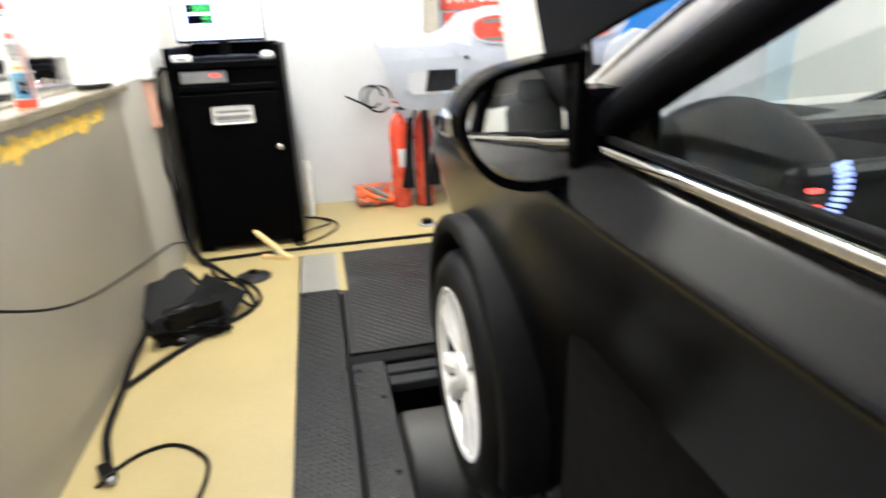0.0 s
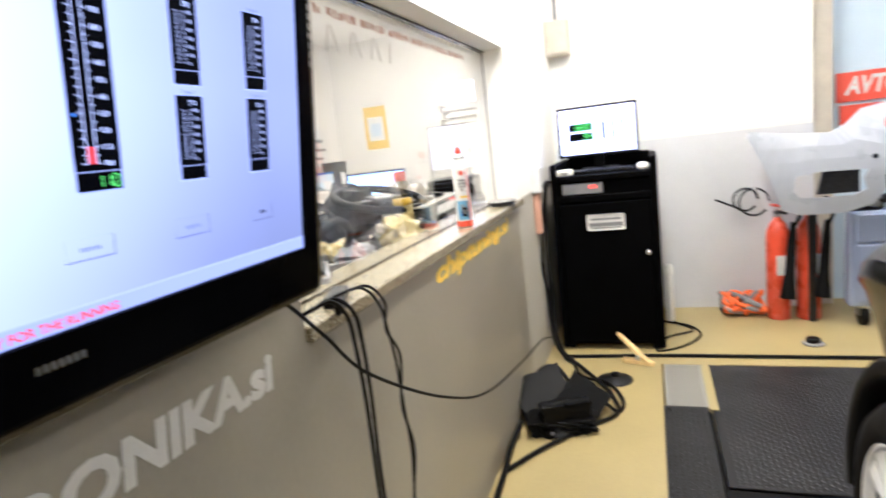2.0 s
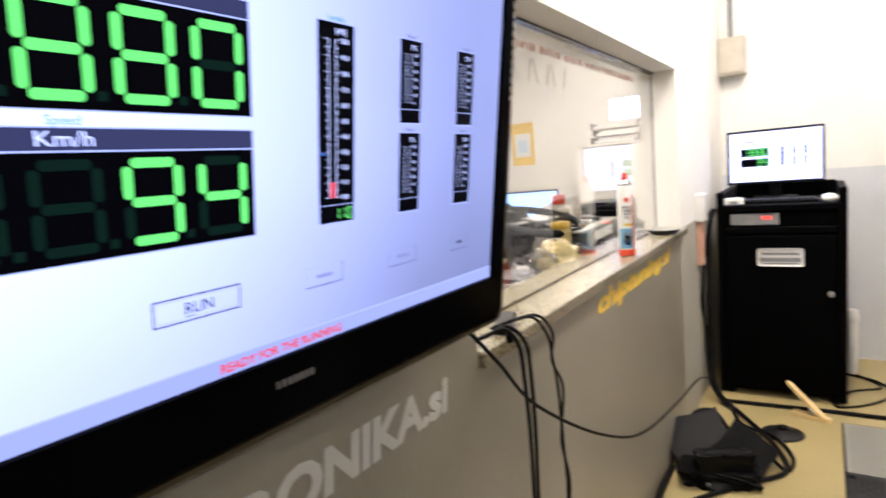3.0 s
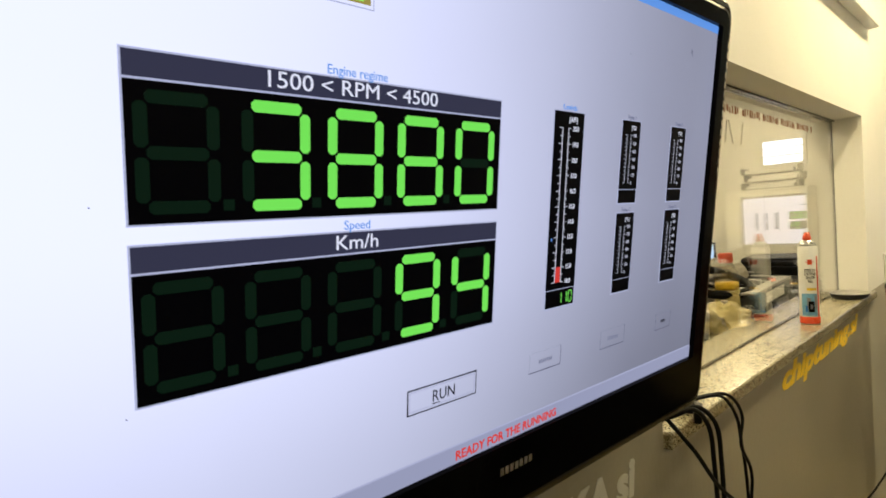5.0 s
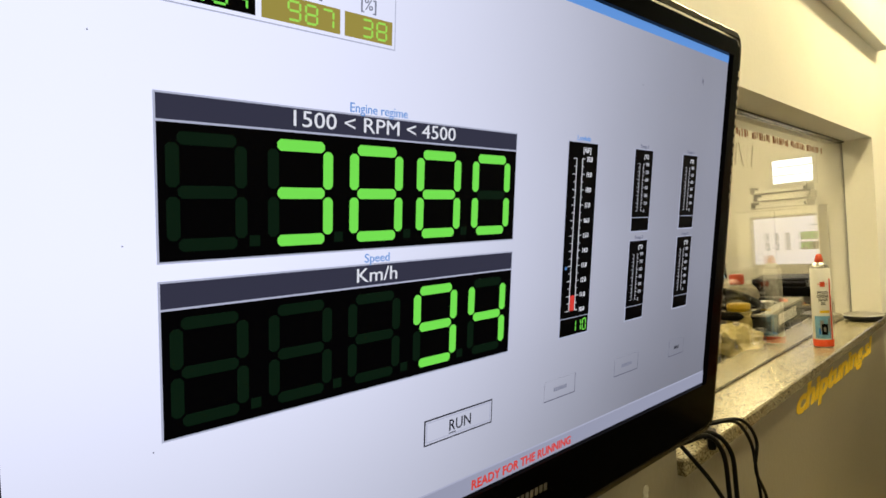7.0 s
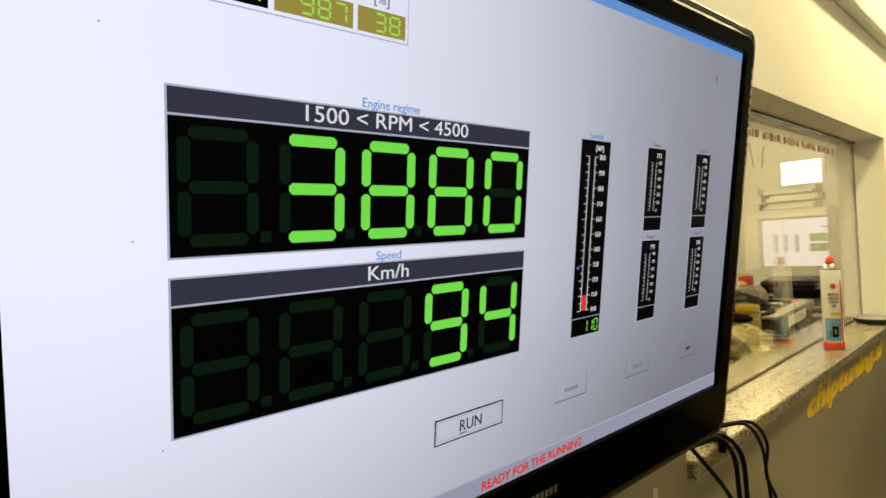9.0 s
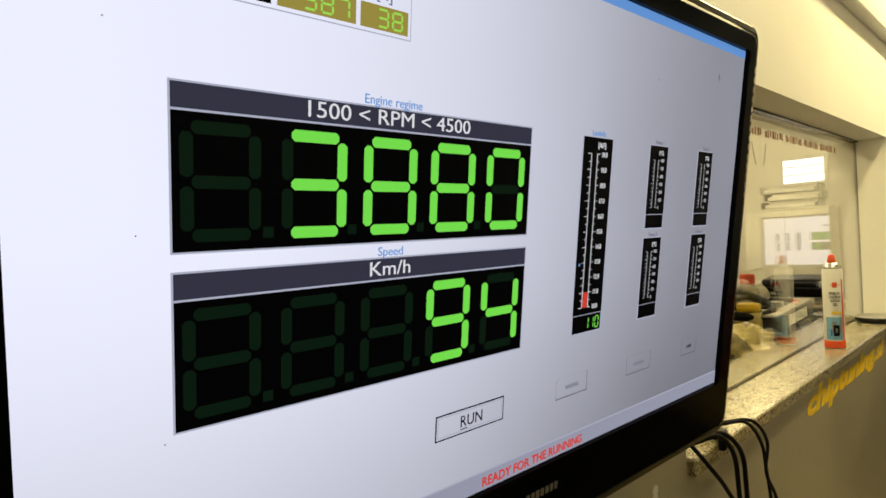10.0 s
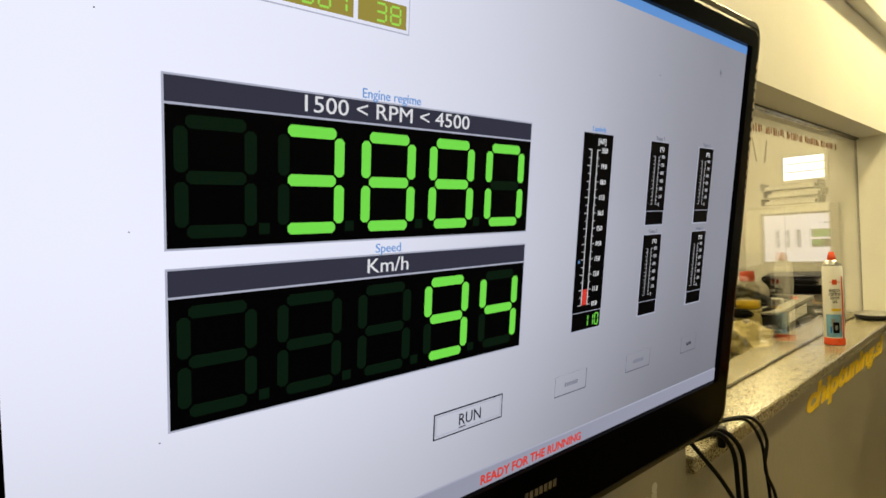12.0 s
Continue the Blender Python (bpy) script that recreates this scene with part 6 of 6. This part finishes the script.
# boxes, binders and a lamp along the far desk
def storage_box(x, y, z, w, h, mat, lid, label):
    o = thing("storage_box", pose(x, y, z, 0, 0, 90 + 14 * math.sin(y * 7)), label, "storage box", "boxes on the far desk")
    part("case", box(-w / 2, w / 2, -0.12, 0.12, 0, h, 0.006, 2), mat, o)
    part("lid", box(-w / 2 - 0.006, w / 2 + 0.006, -0.126, 0.126, h, h + 0.025, 0.005, 2), lid, o)
    part("paper_label", box(-w * 0.3, w * 0.25, -0.1225, -0.1205, h * 0.3, h * 0.7), "paper", o)


for y, w, h, mat, lid in ((3.0, 0.30, 0.22, "grey_plastic", "black"), (3.75, 0.26, 0.34, "blue_white", "paper"), (4.95, 0.34, 0.26, "black", "grey_plastic"), (5.35, 0.22, 0.40, "grey_plastic", "grey_plastic"), (5.9, 0.30, 0.20, "amber_bag", "beige"), (6.75, 0.34, 0.30, "blue_white", "blue"), (7.2, 0.26, 0.42, "dark_steel", "black")):
    storage_box(-3.62, y, 0.78, w, h, mat, lid, "lidded storage box with a paper label on the far desk")
for i in range(9):
    b = thing("binder", pose(-3.66, 5.58 + 0.075 * i if i < 4 else 3.18 + 0.075 * i, 0.78, 0, 0, 90), ("white", "black", "blue")[i % 3] + " office binder standing on the far desk", "binder", "binders on the far desk")
    part("cover", box(-0.033, 0.033, -0.14, 0.14, 0, 0.31, 0.003), ("paper", "black", "blue")[i % 3], b)
    part("spine_label", box(-0.022, 0.022, -0.1425, -0.1405, 0.12, 0.26), ("grey_plastic", "paper", "paper")[i % 3], b)
    part("finger_ring", lathe([(0.009, 0.0), (0.013, 0.001), (0.013, 0.002)], 14), "steel", b, m=pose(0, -0.1405, 0.06, 90, 0, 0))
# lettering strips on the upper glass
glass_print = tagged(new("glass_lettering"), "orange and dark lettering stuck on the upper glass", "lettering")
for i in range(64):
    y = 0.95 + i * 0.0205
    if i % 9 != 8:
        part("letter_bar", box(-0.1015, -0.1008, y, y + 0.007 + 0.005 * (i % 3 == 0), 1.612 + 0.004 * (i % 4 == 1), 1.634 - 0.005 * (i % 5 == 2)), "brick", glass_print)
for i in range(9):
    y = 0.98 + i * 0.062
    part("letter_stroke", plate([(0, 0), (0.005, 0), (0.029 - 0.05 * (i % 2), 0.062), (0.024 - 0.05 * (i % 2), 0.062)], 0, 0.0006), "desk", glass_print, m=pose(-0.1014, y, 1.530, 90, 0, 90))
cupboard = thing("office_cupboard", pose(-1.75, 7.55, 0.0), "plain white office cupboard with stacked trays on top", "cupboard")
part("body", box(-0.45, 0.45, -0.18, 0.2, 0.06, 1.51, 0.004), "wall", cupboard)
part("top", box(-0.46, 0.46, -0.2, 0.2, 1.51, 1.53, 0.003), "wall", cupboard)
part("plinth", box(-0.43, 0.43, -0.16, 0.19, 0.0, 0.06), "grey_plastic", cupboard)
for a in (-0.445, 0.003):
    part("door", box(a, a + 0.442, -0.198, -0.18, 0.07, 1.50, 0.003), "wall", cupboard)
for i in range(3):
    tr = thing("letter_tray", pose(-1.70 + 0.03 * (i % 2), 7.5, 1.53 + i * 0.09), "grey plastic letter tray stacked on the office cupboard", "letter tray", "stack of letter trays")
    part("floor", box(-0.30, 0.30, -0.14, 0.14, 0, 0.012, 0.003), "cover", tr)
    for sg in (-1, 1):
        part("side", box(sg * 0.30 - 0.006, sg * 0.30 + 0.006, -0.14, 0.14, 0.012, 0.088, 0.003), "cover", tr)
    part("papers", box(-0.26, 0.26, -0.12, 0.12, 0.012, 0.05), "paper", tr)
# glowing pane, bars and surround added for a bright reflection in the window glass
ow = tagged(new("bright_patch"), "glowing pane added for a bright patch reflected in the glass", "window", kind="structure")
part("pane", box(-1.88, -1.44, 7.838, 7.849, 1.84, 2.12), "patch_glow", ow)
for z in (1.93, 2.03):
    part("patch_bar", box(-1.88, -1.44, 7.826, 7.838, z, z + 0.012), "white_plastic", ow)
part("window_frame", frame_plate((-1.92, -1.40, 1.80, 2.16), (-1.88, -1.44, 1.84, 2.12), 0.0, 0.03), "white_plastic", ow, m=pose(0, 7.849, 0, 90, 0, 0))
# laptop and chair back near the glass
lt = thing("laptop", pose(-0.80, 2.70, 0.92, 0, 0, 24), "open dark laptop with a bright pale blue screen on the desk", "laptop")
part("base", box(-0.17, 0.17, -0.12, 0.12, 0, 0.02, 0.005, 2), "black", lt)
lid = part("lid", box(-0.17, 0.17, -0.006, 0.006, 0, 0.24, 0.004), "black", lt, m=pose(0, 0.12, 0.018, -12, 0, 0))
part("screen", box(-0.158, 0.158, -0.0085, -0.006, 0.014, 0.228), "sky_screen", lid)
ch = thing("office_chair", pose(-1.45, 2.3, 0.0, 0, 0, 35), "dark grey office chair behind the desk", "chair")
part("seat", box(-0.25, 0.25, -0.25, 0.25, 0.45, 0.53, 0.03, 3), "grey_plastic", ch)
part("backrest", box(-0.23, 0.23, 0.22, 0.28, 0.60, 1.18, 0.03, 3), "grey_plastic", ch)
part("stem", lathe([(0.03, 0.06), (0.03, 0.45)], 14), "steel", ch)
for i in range(5):
    part("foot", box(0.0, 0.30, -0.02, 0.02, 0.03, 0.07, 0.008, 2), "black", ch, m=pose(0, 0, 0, 0, 0, 72 * i))

# things kept close behind the glass beside the can
jar = thing("bottle", pose(-0.315, 1.925, 0.92), "clear plastic bottle with a red cap and yellow fluid", "bottle")
part("body", lathe([(0.036, 0), (0.042, 0.006), (0.042, 0.19), (0.036, 0.215), (0.022, 0.232), (0.020, 0.24)], 24), "clear", jar, smooth=True)
part("fluid", lathe([(0.036, 0.140), (0.039, 0.142), (0.039, 0.165), (0.004, 0.166)], 20), "yellow", jar, "yellow fluid", smooth=True)
part("paper_label", lathe([(0.0425, 0.03), (0.0428, 0.032), (0.0428, 0.135), (0.0425, 0.137)], 24), "amber_bag", jar, smooth=True)
part("cap", lathe([(0.023, 0.236), (0.025, 0.24), (0.025, 0.268), (0.021, 0.272)], 18), "red", jar, smooth=True)
organiser = thing("organiser_box", pose(-0.31, 2.26, 0.92, 0, 0, 3), "grey translucent organiser box with a white label on the desk", "box")
part("foot_tray", box(-0.075, 0.06, -0.24, 0.22, 0.0, 0.05, 0.006, 2), "grey_plastic", organiser)
part("shell", box(-0.075, 0.066, -0.26, 0.22, 0.05, 0.118, 0.008, 2), "smoky", organiser, "grey translucent drawer box")
part("lid", box(-0.08, 0.071, -0.34, 0.225, 0.118, 0.127, 0.003, 2), "cover", organiser, "pale lid edge")
part("paper_label", box(0.0665, 0.0685, -0.17, 0.10, 0.068, 0.106), "paper", organiser)
for i in range(5):
    part("small_part", box(-0.05, 0.03, -0.18 + 0.07 * i, -0.14 + 0.07 * i, 0.127, 0.135 + 0.012 * (i % 2), 0.004), ("black", "steel", "dark_steel")[i % 3], organiser)
# black box added on the desk to darken the cabinet's reflection in the glass
dark_block = thing("reflected_cabinet_block", pose(-0.50, 3.20, 0.92, 0, 0, 8), "black box added where the cabinet's dark reflection shows in the glass", "equipment")
part("case", box(-0.15, 0.12, -0.16, 0.16, 0.0, 0.155, 0.01, 2), "black", dark_block)
part("front_panel", box(0.121, 0.125, -0.14, 0.14, 0.06, 0.14, 0.001), "grey_plastic", dark_block)
for i in range(3):
    part("knob", lathe([(0.014, 0.0), (0.015, 0.002), (0.013, 0.012), (0.004, 0.013)], 16), "black", dark_block, smooth=True, m=pose(0.125, -0.09 + 0.08 * i, 0.03, 0, 90, 0))
rag = thing("rag", pose(-0.215, 2.06, 0.92), "crumpled red and blue rag behind the glass", "rag")
part("red_fold", crumple(0.032, 0.035, 71), "red", rag)
part("blue_fold", crumple(0.026, 0.05, 74), "blue", rag, m=pose(-0.02, -0.045, 0.0))
random.seed(23)
for i in range(18):
    bx, by, br = -0.27 - 0.20 * random.random(), 1.48 + 0.066 * i + random.uniform(-0.02, 0.02), random.uniform(0.032, 0.052)
    if abs(by - 1.925) > 0.08 and not 2.0 < by < 2.5:
        sack = thing("parts_bag", pose(bx, by, 0.92, 0, 0, 37 * i), "small crumpled bag of loose parts behind the glass", "parts bag", "clutter on the office desks")
        part("bag", crumple(br, br * 1.5, 90 + i), ("amber_bag", "dark_steel", "grey_plastic", "black", "amber_bag", "smoky")[i % 6], sack)
rimmed = thing("steering_wheel", pose(-0.45, 2.0, 1.085, 14, 0, 74), "loose black steering wheel lying on the desk clutter", "steering wheel")
part("rim", tube([(0.185 * math.cos(a * math.pi / 8), 0.185 * math.sin(a * math.pi / 8), 0.0) for a in range(17)], 0.016, 10, 4), "rubber", rimmed, smooth=True)
part("hub", box(-0.06, 0.06, -0.05, 0.05, -0.03, 0.01, 0.02, 3), "black", rimmed)
for a in (0, 180, 270):
    part("spoke", box(0.05, 0.18, -0.016, 0.016, -0.012, 0.004, 0.005, 2), "black", rimmed, m=pose(0, 0, 0, 0, 0, a))
for i, (bx, by, bz, br, bh, mat) in enumerate(((-0.26, 1.74, 0.92, 0.075, 0.115, "amber_bag"), (-0.25, 1.93, 0.92, 0.06, 0.07, "dark_steel"), (-0.27, 2.14, 0.92, 0.055, 0.07, "black"), (-0.62, 2.05, 0.92, 0.10, 0.22, "black"), (-0.56, 1.72, 0.92, 0.085, 0.15, "black"), (-0.74, 1.88, 0.92, 0.09, 0.19, "dark_steel"), (-0.66, 2.28, 0.92, 0.08, 0.16, "black"), (-0.50, 2.35, 0.92, 0.11, 0.2, "beige"), (-0.27, 1.60, 0.92, 0.07, 0.10, "clear"), (-0.28, 1.42, 0.92, 0.06, 0.08, "grey_plastic"))):
    sack = thing("parts_bag", pose(bx, by, bz, 0, 0, 50 * i), "crumpled film bag of small parts behind the glass", "parts bag", "clutter on the office desks")
    part("bag", crumple(br, bh, 40 + i), mat, sack)
    part("tie", box(-0.01, 0.01, -0.01, 0.01, bh * 0.8, bh + 0.012, 0.003), ("beige", "grey_plastic")[i % 2], sack)

# a dark hose among the clutter by the glass
for hy in (1.2,):
    tagged(finish("hose", tube([(-0.30, hy - 0.25, 0.95), (-0.22, hy - 0.12, 1.06), (-0.20, hy, 1.10), (-0.24, hy + 0.14, 1.05), (-0.34, hy + 0.25, 0.95)], 0.012, 10, 8), "rubber", smooth=True), "thick black rubber hose bent over the desk", "hose", "hoses on the office desk")
